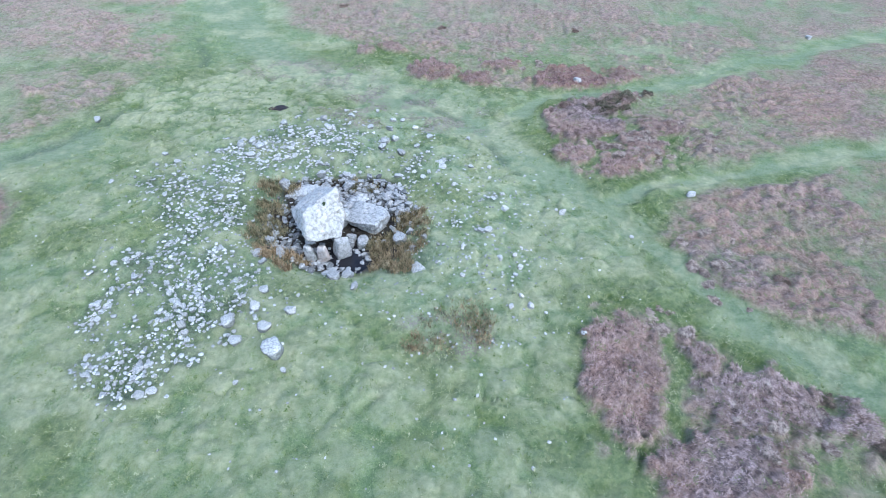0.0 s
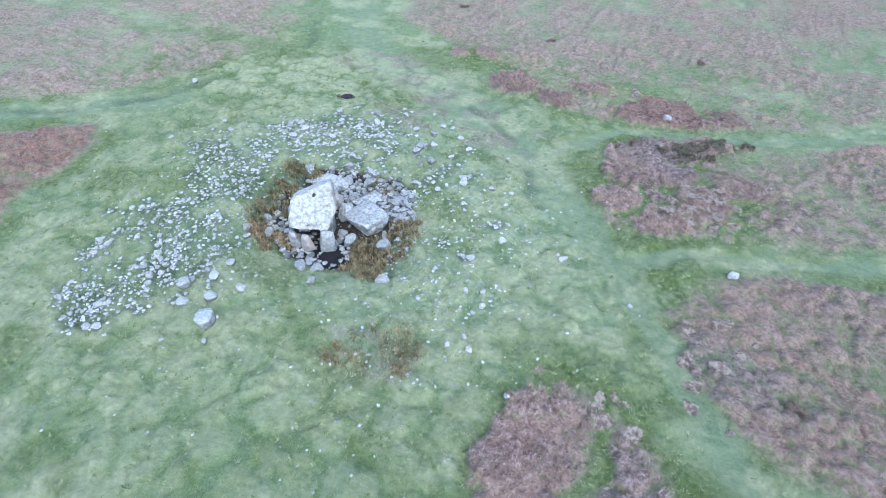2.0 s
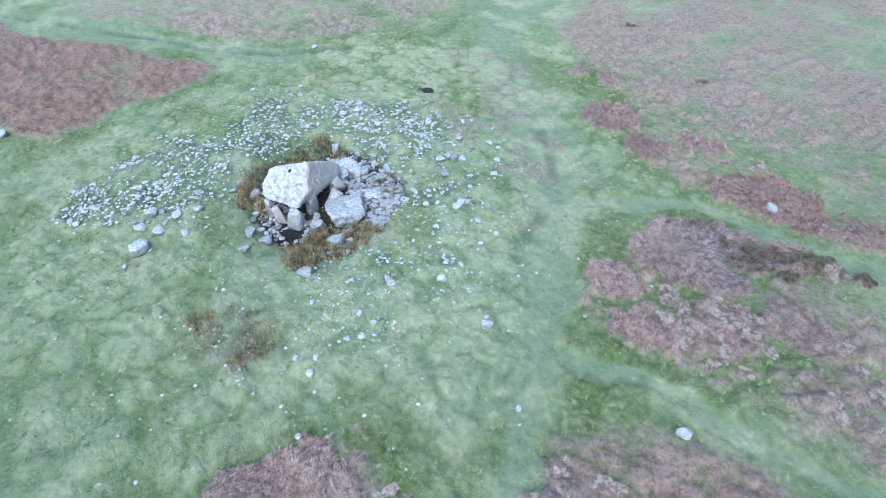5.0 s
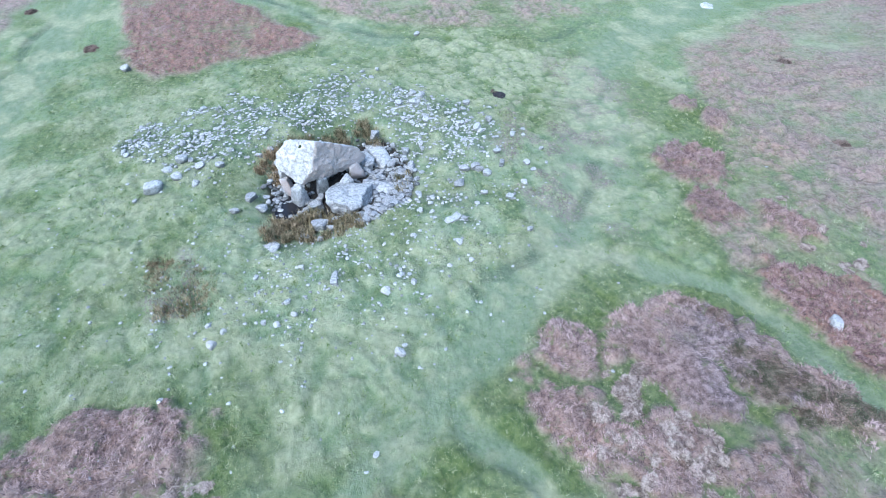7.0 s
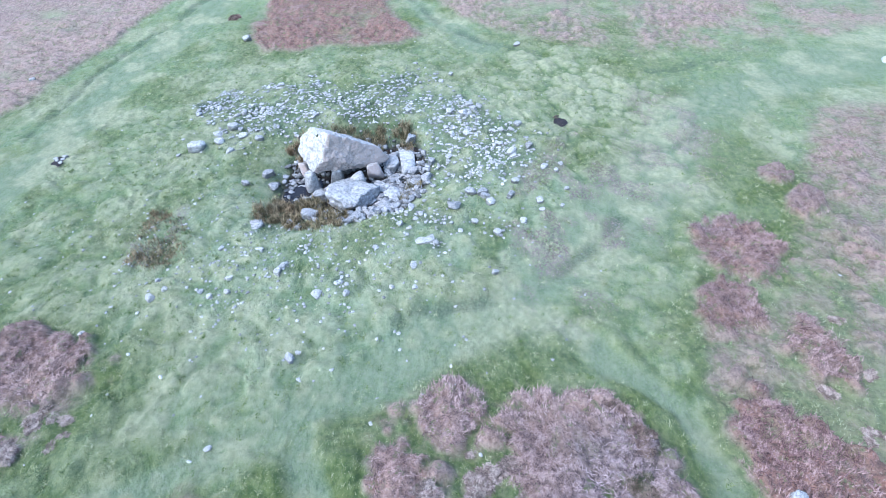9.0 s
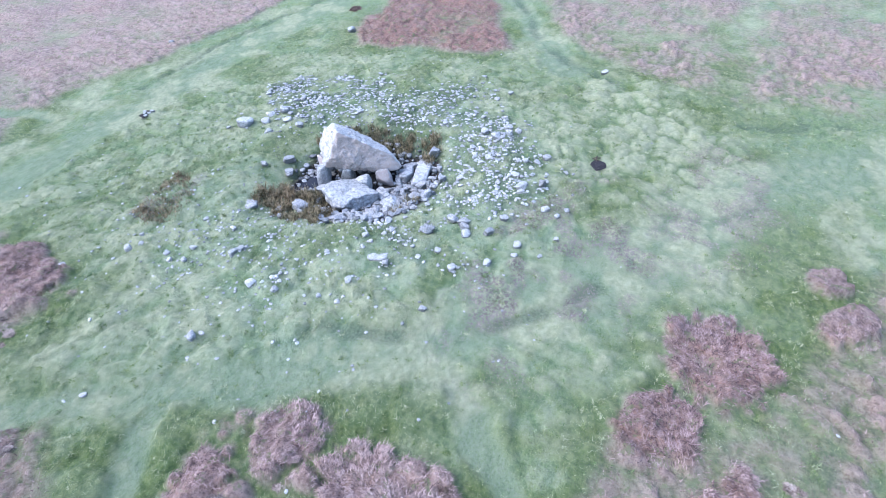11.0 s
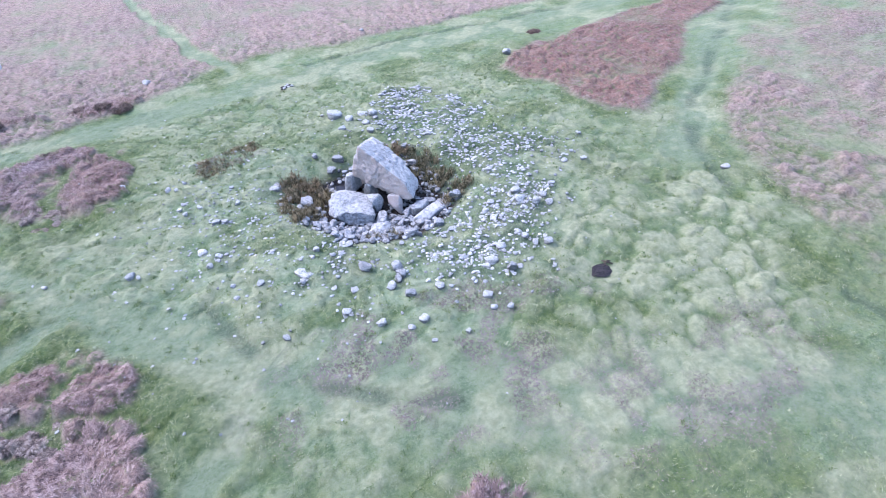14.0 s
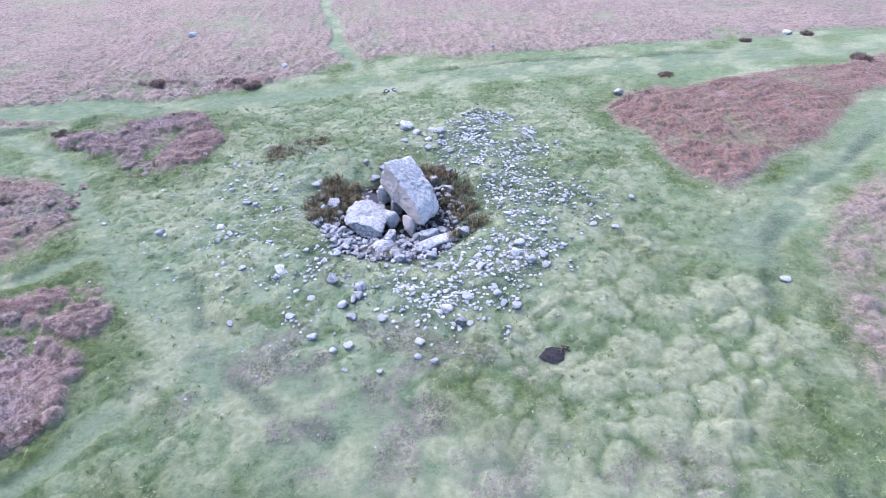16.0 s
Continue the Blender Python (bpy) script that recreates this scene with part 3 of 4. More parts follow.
# ---- meshes ----
def link_mesh(name, verts, faces, material, parent=None, label="", smooth_faces=True):
    me = bpy.data.meshes.new(name)
    me.from_pydata(verts, [], faces)
    me.materials.append(material)
    if smooth_faces:
        me.polygons.foreach_set("use_smooth", [True] * len(me.polygons))
    me.update()
    ob = new(name, me)
    if parent is not None:
        ob.parent = parent
    return tagged(ob, label)


def part(name, bm, material, parent, label=""):
    me = bpy.data.meshes.new(name)
    bm.to_mesh(me)
    bm.free()
    me.materials.append(material)
    me.polygons.foreach_set("use_smooth", [True] * len(me.polygons))
    ob = new(name, me)
    ob.parent = parent
    return tagged(ob, label)


def raw_mesh(name, verts, corners, sizes, material, attrs=None):
    """A large mesh straight from arrays: corner indices, and the number of corners of each face."""
    me = bpy.data.meshes.new(name)
    me.vertices.add(len(verts))
    me.vertices.foreach_set("co", np.ascontiguousarray(verts, dtype=np.float32).ravel())
    me.loops.add(len(corners))
    me.loops.foreach_set("vertex_index", np.ascontiguousarray(corners, dtype=np.int32))
    me.polygons.add(len(sizes))
    me.polygons.foreach_set("loop_start", np.concatenate(([0], np.cumsum(sizes)[:-1])).astype(np.int32))
    me.polygons.foreach_set("use_smooth", np.ones(len(sizes), dtype=bool))
    for key, values in (attrs or {}).items():
        me.attributes.new(key, "FLOAT", "POINT").data.foreach_set("value", np.ascontiguousarray(values, dtype=np.float32))
    me.materials.append(material)
    me.update(calc_edges=True)
    return new(name, me)


def steps(centre, half, fine, reach):
    """Lines of a grid: close together round the centre, further and further apart to the horizon."""
    out, gap = list(np.arange(0, half, fine)), fine
    while out[-1] < reach:
        gap *= 1.055
        out.append(out[-1] + gap)
    out = np.array(out)
    return np.concatenate((centre - out[:0:-1], centre + out))


gx, gy = steps(-2.0, 20.0, 0.11, 2500), steps(18.0, 19.0, 0.11, 2500)
GX, GY = np.meshgrid(gx, gy)
px, py = GX.ravel(), GY.ravel()
F = fields(px, py)
nx, ny = len(gx), len(gy)
quad = (np.arange(ny - 1)[:, None] * nx + np.arange(nx - 1)[None, :]).ravel()
corners = np.stack((quad, quad + 1, quad + 1 + nx, quad + nx), 1).ravel()
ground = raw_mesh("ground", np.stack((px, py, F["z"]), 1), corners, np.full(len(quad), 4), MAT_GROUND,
                  {k: F[k] for k in ("brown", "rust", "path", "straw", "thatch", "lush", "stony", "mud_and_shade", "grey", "crest", "gap", "mound")})
tagged(ground, "open moorland turf with trodden grass tracks and heath", "ground", kind="structure")


def sphere(level):
    bm = bmesh.new()
    bmesh.ops.create_icosphere(bm, subdivisions=level, radius=1.0)
    v = np.array([q.co[:] for q in bm.verts])
    f = [tuple(q.index for q in p.verts) for p in bm.faces]
    bm.free()
    return v / np.linalg.norm(v, axis=1)[:, None], f


BALL = {k: sphere(k) for k in (2, 3, 4, 6)}


def cut_rock(level, normals, depths, rough, seed, edge=44.0):
    """A rock cleft by planes: each plane's normal and its distance from the rock's middle, with worn edges and a pitted skin."""
    u, faces = BALL[level]
    n = np.array(normals, dtype=float)
    n /= np.linalg.norm(n, axis=1)[:, None]
    inv = np.maximum(u @ n.T, 0.0) / np.array(depths)
    r = 1.0 / (inv ** edge).sum(1) ** (1.0 / edge)
    p = u * r[:, None]
    rng = Vector((seed * 3.7, seed * 1.3, seed * 5.1))
    for k in range(len(p)):
        q = Vector(p[k])
        d = noise.fractal(q * 1.6 + rng, 0.9, 2.1, 3) * 0.5
        if level > 3:
            d += (noise.fractal(q * 5.0 + rng, 0.8, 2.1, 4) - 0.6 * abs(noise.noise(q * 3.0 + rng))) * 0.4
        p[k] += u[k] * d * rough
    return p, faces


def loose_planes(rng, count, flat):
    out, d = [], []
    for _ in range(count):
        v = Vector((rng.gauss(0, 1), rng.gauss(0, 1), rng.gauss(0, 1))).normalized()
        out.append(v[:])
        d.append(rng.uniform(0.58, 1.0))
    for v in ((0, 0, 1), (0, 0, -1)):
        out.append(v), d.append(flat)
    for k in range(6):
        out.append((math.cos(k * 1.05), math.sin(k * 1.05), rng.uniform(-0.2, 0.2))), d.append(rng.uniform(0.85, 1.0))
    return out, d


def rock_thing(name, place, size, turn, lean, planes, depths, rough, seed, material, label, category, level=4, group="", edge=44.0):
    v, f = cut_rock(level, planes, depths, rough, seed, edge)
    v = v * np.array(size)
    ob = link_mesh(name, [tuple(q) for q in v], f, material)
    ob.matrix_basis = pose(*place, lean[0], lean[1], turn)
    return tagged(ob, label, category, group)


# ---- the burial chamber ----
CAP = [(-0.01, -0.96, 0.27, 1.73), (0.81, 0.59, 0.04, 0.81), (0.74, -0.56, 0.37, 1.14), (0.75, 0.66, 0.10, 1.26), (0.14, 0.85, 0.51, 2.22), (-0.84, 0.17, 0.51, 0.93), (-0.89, -0.42, 0.21, 0.91), (0.28, -0.48, 0.83, 1.29),
       (-0.71, 0.51, 0.49, 1.17), (-0.23, -0.63, 0.74, 1.75), (0.44, -0.74, 0.51, 1.41), (-0.51, 0.25, 0.82, 0.64), (-0.04, -0.09, -0.99, 0.89), (0.81, 0.35, -0.47, 0.81), (-0.19, -0.29, -0.94, 0.56), (-0.24, 0.20, -0.95, 1.20), (0.11, 0.69, 0.72, 2.21)]
SLAB = [(-0.21, -0.92, -0.32, 0.73), (0.66, 0.35, -0.66, 0.76), (0.89, -0.44, -0.11, 0.82), (0.55, 0.70, -0.44, 0.99), (0.42, 0.90, 0.10, 0.73), (-0.91, 0.28, -0.31, 1.01), (-0.45, -0.80, -0.40, 0.75), (-0.53, 0.65, -0.54, 1.50),
        (-0.04, 0.11, 0.99, 0.14), (0.66, 0.27, 0.70, 0.60), (-0.20, -0.25, 0.95, 0.65), (-0.24, 0.10, 0.97, 0.18), (-0.18, -0.10, -0.98, 0.46), (0.00, 0.24, -0.97, 0.76)]
rock_thing("capstone", (-5.3, 17.2, 0.75), (1, 1, 1), 0, (0, 0), [q[:3] for q in CAP], [q[3] for q in CAP], 0.17, 3, MAT_CAP,
           "huge wedge-shaped grey capstone with white lichen on short uprights", "capstone", 6, "", 26.0)
rock_thing("fallen_slab", (-3.35, 18.1, -0.05), (1, 1, 1), 0, (0, 0), [q[:3] for q in SLAB], [q[3] for q in SLAB], 0.14, 8, MAT_SLAB,
           "broad pale slab broken off, lying beside the capstone", "slab", 6, "", 30.0)
for q in bpy.data.objects["capstone"].data.vertices:
    d = (q.co - Vector((0.43, -0.47, 0.92))) * Vector((1.0, 1.0, 0.6))
    along_crack = Vector((0.55, 0.8, 0.2)).normalized()
    off = d - along_crack * d.dot(along_crack)
    q.co -= Vector((0.1, -0.1, 1.0)) * 0.16 * math.exp(-(off.length / 0.07) ** 2 - (d.dot(along_crack) / 0.22) ** 2)
for q in bpy.data.objects["fallen_slab"].data.vertices:
    if q.co.z > 0:
        q.co.z -= 0.07 * math.exp(-(((q.co.x + 0.05) / 0.3) ** 2 + ((q.co.y - 0.1) / 0.22) ** 2))
rock_rng = random.Random(4)


def boxy_planes(rng):
    out, d = [], []
    for v in ((1, 0, 0), (-1, 0, 0), (0, 1, 0), (0, -1, 0), (0, 0, 1), (0, 0, -1)):
        out.append(tuple(c + rng.uniform(-0.14, 0.14) for c in v)), d.append(rng.uniform(0.78, 0.92))
    for _ in range(7):
        out.append(Vector((rng.choice((-1, 1)) * rng.uniform(0.3, 1), rng.choice((-1, 1)) * rng.uniform(0.3, 1), rng.uniform(-0.8, 1)))[:]), d.append(rng.uniform(0.92, 1.15))
    return out, d


def block(name, x, y, z, size, turn, lean, seed, material, label, category, flat=0.9, rough=0.09, group=""):
    p, d = boxy_planes(random.Random(seed)) if flat > 0.81 else loose_planes(random.Random(seed), 9, flat)
    return rock_thing(name, (x, y, z), size, turn, lean, p, d, rough, seed, material, label, category, 4, group, 18.0)


UP = "uprights under the capstone"
block("upright_stone", -5.46, 15.60, -0.14, (0.24, 0.22, 0.54), 20, (6, -8), 11, MAT_SLAB, "leaning grey upright under the capstone's edge", "upright", 0.95, 0.1, UP)
block("upright_stone", -4.93, 15.70, -0.22, (0.26, 0.20, 0.52), -5, (10, 2), 12, MAT_PINK, "pointed pinkish upright tapering to its top", "upright", 0.98, 0.1, UP)
block("upright_stone", -4.22, 16.16, -0.18, (0.37, 0.32, 0.46), 35, (4, 8), 13, MAT_SLAB, "stout pale blocky upright under the capstone", "upright", 0.92, 0.1, UP)
block("upright_stone", -4.72, 17.15, -0.24, (0.25, 0.30, 0.50), 10, (0, 4), 14, MAT_BOULDER, "grey upright deep under the capstone's side", "upright", 0.95, 0.1, UP)
block("upright_stone", -5.26, 18.68, -0.28, (0.36, 0.38, 0.50), 50, (5, 0), 15, MAT_PINK, "rounded buff upright below the capstone's thin end", "upright", 0.8, 0.1, UP)
block("upright_stone", -4.50, 18.20, -0.26, (0.36, 0.44, 0.46), 20, (-6, 12), 16, MAT_SLAB, "grey rounded upright between capstone and fallen slab", "upright", 0.8, 0.1, UP)
block("upright_stone", -5.75, 17.3, -0.25, (0.30, 0.34, 0.48), 60, (0, 0), 17, MAT_BOULDER, "dark grey upright in the shade of the capstone", "upright", 0.95, 0.1, UP)
for q in bpy.data.objects:
    if q.name.startswith("upright_stone"):
        for v in q.data.vertices:
            k = 1.18 - 0.42 * (v.co.z / 0.5 + 1) / 2
            v.co.x, v.co.y = v.co.x * k, v.co.y * k
block("long_slab", -6.45, 19.95, -0.44, (1.10, 0.40, 0.30), 15.5, (3, 2), 21, MAT_SLAB, "long pale slab lying flat among cobbles", "slab", 0.85, 0.08)
block("flat_boulder", -4.07, 19.75, -0.52, (0.55, 0.42, 0.24), 30, (4, -4), 22, MAT_SLAB, "low flat pale boulder among cobbles", "boulder", 0.8)
block("flat_boulder", -4.35, 19.25, -0.50, (0.42, 0.36, 0.24), 80, (-4, 4), 23, MAT_BOULDER, "low flat grey boulder beside the fallen slab", "boulder", 0.8)
block("flat_boulder", -6.1, 19.35, -0.40, (0.5, 0.36, 0.3), 10, (0, 8), 24, MAT_SLAB, "grey boulder wedged behind the capstone's thin end", "boulder", 0.8)

bm = bmesh.new()
bmesh.ops.create_icosphere(bm, subdivisions=3, radius=0.13)
for q in bm.verts:
    q.co *= 1 + 0.5 * noise.fractal(q.co * 14, 0.9, 2.1, 3)
    q.co = Vector((q.co.x * 1.5, q.co.y * 0.8, q.co.z * 0.6))
MAT_MOSS = plain_material("dark_moss", (0.012, 0.022, 0.012), (0.040, 0.062, 0.028), 0.95, 30.0)
moss = part("moss_tuft", bm, MAT_MOSS, None)
tagged(moss, "dark green moss tuft in a crack of the capstone", "moss")
moss.matrix_basis = pose(-4.85, 16.68, 1.66, 0, -8, 55)

# boulders in and round the hollow: x, y, breadth
NEAR_SOUTH = [(-7.3, 16.28, 0.44), (-7.12, 16.78, 0.37), (-7.61, 17.34, 0.32), (-6.56, 15.45, 0.48), (-7.36, 15.13, 0.36), (-7.05, 14.65, 0.30), (-7.49, 19.96, 0.57), (-5.6, 20.38, 0.44),
              (-4.64, 20.6, 0.55), (-3.42, 16.69, 0.58), (-1.89, 16.84, 0.59), (-2.63, 19.78, 0.5), (-2.2, 19.08, 0.32), (-1.4, 18.22, 0.31), (-1.24, 16.18, 0.32), (-1.48, 16.05, 0.28), (-0.83, 16.76, 0.26),
              (-3.96, 16.95, 0.44), (-3.75, 14.58, 0.46), (-6.04, 21.15, 0.4), (-6.67, 25.43, 0.38), (-3.08, 24.78, 0.34), (-3.12, 23.73, 0.35), (-3.82, 20.63, 0.3), (-2.14, 19.55, 0.31), (-2.02, 18.71, 0.4)]
NEAR_NORTH = [(-4.21, 14.22, 0.49), (-3.3, 13.62, 0.33), (-1.29, 18.59, 0.29), (-1.66, 18.93, 0.33), (-1.97, 19.37, 0.38), (-2.09, 19.89, 0.31), (-2.58, 20.2, 0.4), (-7.15, 18.4, 0.32), (-5.11, 21.23, 0.23),
              (-6.75, 20.71, 0.28), (-3.31, 23.17, 0.42), (-3.26, 23.66, 0.38), (-2.28, 22.61, 0.42), (-2.74, 19.65, 0.46), (-2.5, 19.26, 0.37), (-3.01, 20.53, 0.27), (-3.44, 20.47, 0.32), (-3.72, 21.14, 0.27),
              (-6.59, 19.14, 0.36), (-5.55, 19.24, 0.4), (-5.17, 19.72, 0.34), (-5.46, 19.87, 0.29), (-4.95, 19.83, 0.29), (-6.88, 18.57, 0.3), (-6.73, 19.3, 0.39), (-7.31, 18.48, 0.3), (-7.72, 17.86, 0.26), (-5.69, 20.91, 0.27),
              (-4.75, 21.12, 0.43), (-3.3, 16.1, 0.26), (-4.0, 16.4, 0.24)]
# stones that lie apart on the turf: x, y, breadth
APART = [(-5.5, 10.4, 0.72), (-6.0, 11.3, 0.42), (-7.3, 11.4, 0.45), (-6.6, 12.2, 0.4), (1.9, 17.0, 0.34), (5.25, 18.56, 0.36), (5.0, 18.75, 0.16), (8.1, 17.3, 0.18), (11.6, 20.35, 0.42), (7.95, 31.7, 0.5), (3.3, 13.0, 0.3), (3.0, 13.4, 0.2), (2.6, 12.9, 0.2),
         (5.05, 11.75, 0.16), (3.0, -2.4, 0.5), (-18.6, 7.3, 0.5), (-12.6, -3.6, 0.34), (-35.2, -2.0, 0.6), (-18.5, 24.6, 0.34), (12.2, -12.0, 0.7), (26.7, 40.7, 0.5), (-0.95, 24.36, 0.3), (-1.75, 25.32, 0.34), (-3.0, 25.9, 0.3), (-6.3, 24.7, 0.42), (-4.1, 24.9, 0.3), (-2.3, 20.9, 0.3), (2.9, 14.6, 0.18), (2.3, 15.4, 0.2), (0.8, 14.4, 0.2), (-10.2, 22.5, 0.4), (-9.7, 22.7, 0.35), (-9.2, 22.3, 0.4), (-9.5, 21.6, 0.38), (-2.7, 24.0, 0.36), (-5.3, 26.1, 0.30), (-5.2, 26.6, 0.24), (-5.7, 26.8, 0.24), (-2.5, 26.0, 0.22), (-4.0, 27.0, 0.2), (-2.9, 26.8, 0.18), (-8.7, 24.9, 0.34), (-13.4, 21.2, 0.26), (-7.1, 24.1, 0.36),
         (2.6, 19.6, 0.24), (1.2, 21.6, 0.26), (2.1, 21.0, 0.2), (2.7, 18.6, 0.34), (2.1, 21.8, 0.2), (3.1, 15.0, 0.24), (1.1, 24.4, 0.26), (2.9, 15.6, 0.2), (-6.9, 10.8, 0.4), (-5.3, 12.1, 0.36), (-6.5, 13.0, 0.34), (-8.9, 8.8, 0.3), (-5.0, 9.7, 0.2), (-6.4, 9.2, 0.18)]
FLAT = [(-0.96, 14.8, 0.72), (-0.3, 21.75, 0.62), (-17.85, 45.4, 1.0)]


def stone_meshes(count, level, seed, material, flat, rough, cuts=6):
    out = []
    for k in range(count):
        rng = random.Random(seed + k)
        p, d = loose_planes(rng, cuts, rng.uniform(*flat))
        v, f = cut_rock(level, p, d, rough, seed + k)
        me = bpy.data.meshes.new("stone")
        me.from_pydata([tuple(q) for q in v * np.array((1.0, rng.uniform(0.68, 0.95), 1.0))], [], f)
        me.polygons.foreach_set("use_smooth", [True] * len(me.polygons))
        me.materials.append(material)
        out.append(me)
    return out


BOULDERS = stone_meshes(12, 4, 200, MAT_BOULDER, (0.55, 0.75), 0.20, 9)
STONES = stone_meshes(20, 3, 300, MAT_STONE, (0.45, 0.75), 0.26, 7)
ROUND = stone_meshes(6, 4, 500, MAT_WHITE, (0.6, 0.8), 0.14, 14)
SLABS = stone_meshes(3, 4, 431, MAT_STONE, (0.22, 0.3), 0.10)


def lay(name, meshes, x, y, breadth, rng, label, category, group, sink=0.15):
    ob = new(name, rng.choice(meshes))
    s = breadth * 0.56
    ob.matrix_basis = pose(x, y, ground_z(x, y) + s * (0.55 - 2 * sink), rng.uniform(-14, 14), rng.uniform(-14, 14), rng.uniform(0, 360)) @ Matrix.Diagonal((s, s, s * rng.uniform(0.8, 1.05), 1))
    return tagged(ob, label, category, group)


for x, y, b in NEAR_SOUTH + NEAR_NORTH:
    lay("boulder", BOULDERS, x, y, b * 1.08, rock_rng, "rounded grey boulder lying in the wet hollow", "boulder", "boulders round the chamber", 0.05)
ring, lain = random.Random(31), [(x, y) for x, y, _ in NEAR_SOUTH + NEAR_NORTH]
while len(lain) < len(NEAR_SOUTH + NEAR_NORTH) + 46:
    a, r = radians(ring.uniform(-25, 150)), ring.uniform(0.55, 1.02)
    x, y = HOLLOW[0] + 3.2 * r * math.cos(a), HOLLOW[1] + 3.4 * r * math.sin(a)
    if min(math.hypot(x - p, y - q) for p, q in lain) > 0.27 and math.hypot((x + 3.35) / 1.15, (y - 18.15) / 1.2) > 1 and math.hypot((x + 5.3) / 1.3, (y - 17.3) / 2.0) > 1 and math.hypot((x + 6.5) / 1.2, (y - 19.95) / 0.55) > 1 and math.hypot((x + 1.9) / 1.0, (y - 16.0) / 1.2) > 1:
        lain.append((x, y))
        lay("boulder", BOULDERS, x, y, ring.uniform(0.22, 0.42), ring, "rounded pale boulder packed among cobbles in the hollow", "boulder", "boulders round the chamber", 0.05)
for x, y, b in APART:
    lay("stone", ROUND if x > 2 else STONES, x, y, b * 1.08, rock_rng, "pale weathered stone lying alone on the turf", "stone", "scattered stones", 0.18)
for x, y, b in FLAT:
    lay("flat_stone", SLABS, x, y, b * 1.1, rock_rng, "flat pale stone sunk level with the turf", "stone", "flat stones", 0.36)

for x, y, b in COUNTED:
    lay("cairn_stone", STONES, x, y, b, spread, "small pale grey cairn stone half sunk in moss", "stone", "cairn stones", 0.26)


def pebble_field(name, spots, material, label, category, seed, lift=-0.06):
    """Many small stones in one mesh."""
    u, faces = BALL[2]
    faces = np.array(faces)
    rng = np.random.default_rng(seed)
    shapes = []
    for k in range(12):
        rr = random.Random(seed + k)
        p, d = loose_planes(rr, 5, rr.uniform(0.45, 0.8))
        shapes.append(cut_rock(2, p, d, 0.45, seed + k)[0])
    xs, ys, bs = (np.array(v) for v in zip(*spots))
    zs = fields(xs, ys)["z"]
    vs, fs = [], []
    for k in range(len(xs)):
        a, s = rng.uniform(0, 6.283), bs[k] * 0.56
        c, sn = math.cos(a), math.sin(a)
        v = shapes[k % 12] * np.array((s, s * rng.uniform(0.65, 0.95), s * rng.uniform(0.55, 0.9)))
        v = v @ np.array(((c, sn, 0), (-sn, c, 0), (0, 0, 1)))
        vs.append(v + (xs[k], ys[k], zs[k] + lift * s))
        fs.append(faces + k * len(u))
    f = np.concatenate(fs)
    ob = raw_mesh(name, np.concatenate(vs), f.ravel(), np.full(len(f), 3), material)
    return tagged(ob, label, category, kind="stuff")


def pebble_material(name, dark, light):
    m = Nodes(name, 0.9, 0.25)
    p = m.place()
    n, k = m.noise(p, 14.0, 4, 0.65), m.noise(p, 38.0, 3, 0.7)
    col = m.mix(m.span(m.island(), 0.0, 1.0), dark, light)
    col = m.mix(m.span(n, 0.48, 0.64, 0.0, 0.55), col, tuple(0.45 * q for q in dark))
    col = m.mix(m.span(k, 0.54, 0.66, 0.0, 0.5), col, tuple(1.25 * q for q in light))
    # Small stones get darker sides in their colour, in place of shading.
    flank_shade = m.span(m.math("ADD", m.up(), m.math("MULTIPLY", n, 0.5)), 0.75, 0.3, 0.0, 0.7)
    col = m.mix(flank_shade, col, (0.046, 0.060, 0.045))
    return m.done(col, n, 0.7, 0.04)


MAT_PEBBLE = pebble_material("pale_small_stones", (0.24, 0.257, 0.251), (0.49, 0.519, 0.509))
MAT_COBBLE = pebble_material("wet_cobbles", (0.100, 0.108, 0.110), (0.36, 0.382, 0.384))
spots = list(STREWN)
for _ in range(520):
    x, y = spread.gauss(1.2, 2.2), spread.gauss(17.0, 4.0)
    if clear(x, y) or x > -0.5:
        spots.append((x, y, spread.uniform(0.07, 0.14)))
for _ in range(420):
    spots.append((spread.gauss(-5, 5), spread.gauss(16, 5.5), spread.uniform(0.05, 0.11)))
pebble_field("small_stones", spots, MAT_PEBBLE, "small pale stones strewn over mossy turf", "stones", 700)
spots = []
while len(spots) < 950:
    x, y = spread.choice(((-4.6, 19.9), (-5.6, 19.9), (-3.2, 19.7), (-2.3, 19.2), (-5.0, 15.6), (-4.6, 15.2), (-4.4, 15.9), (-6.6, 18.3), (-6.4, 16.3), (-3.4, 16.3), (-6.8, 17.3), (-6.9, 16.4), (-5.6, 20.6), (-4.0, 20.6), (-3.4, 20.4), (-4.6, 20.7), (-2.0, 18.9), (-2.4, 20.0), (-6.6, 20.6), (-5.8, 19.2), (-7.2, 20.1), (-4.4, 19.3)))
    x, y = spread.gauss(x, 0.6), spread.gauss(y, 0.45)
    if math.hypot((x - HOLLOW[0]) / 3.35, (y - HOLLOW[1] - 0.3) / 3.45) < 1:
        spots.append((x, y, 0.11 + 0.20 * spread.random() ** 1.6))
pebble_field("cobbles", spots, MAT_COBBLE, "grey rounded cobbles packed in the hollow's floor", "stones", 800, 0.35)


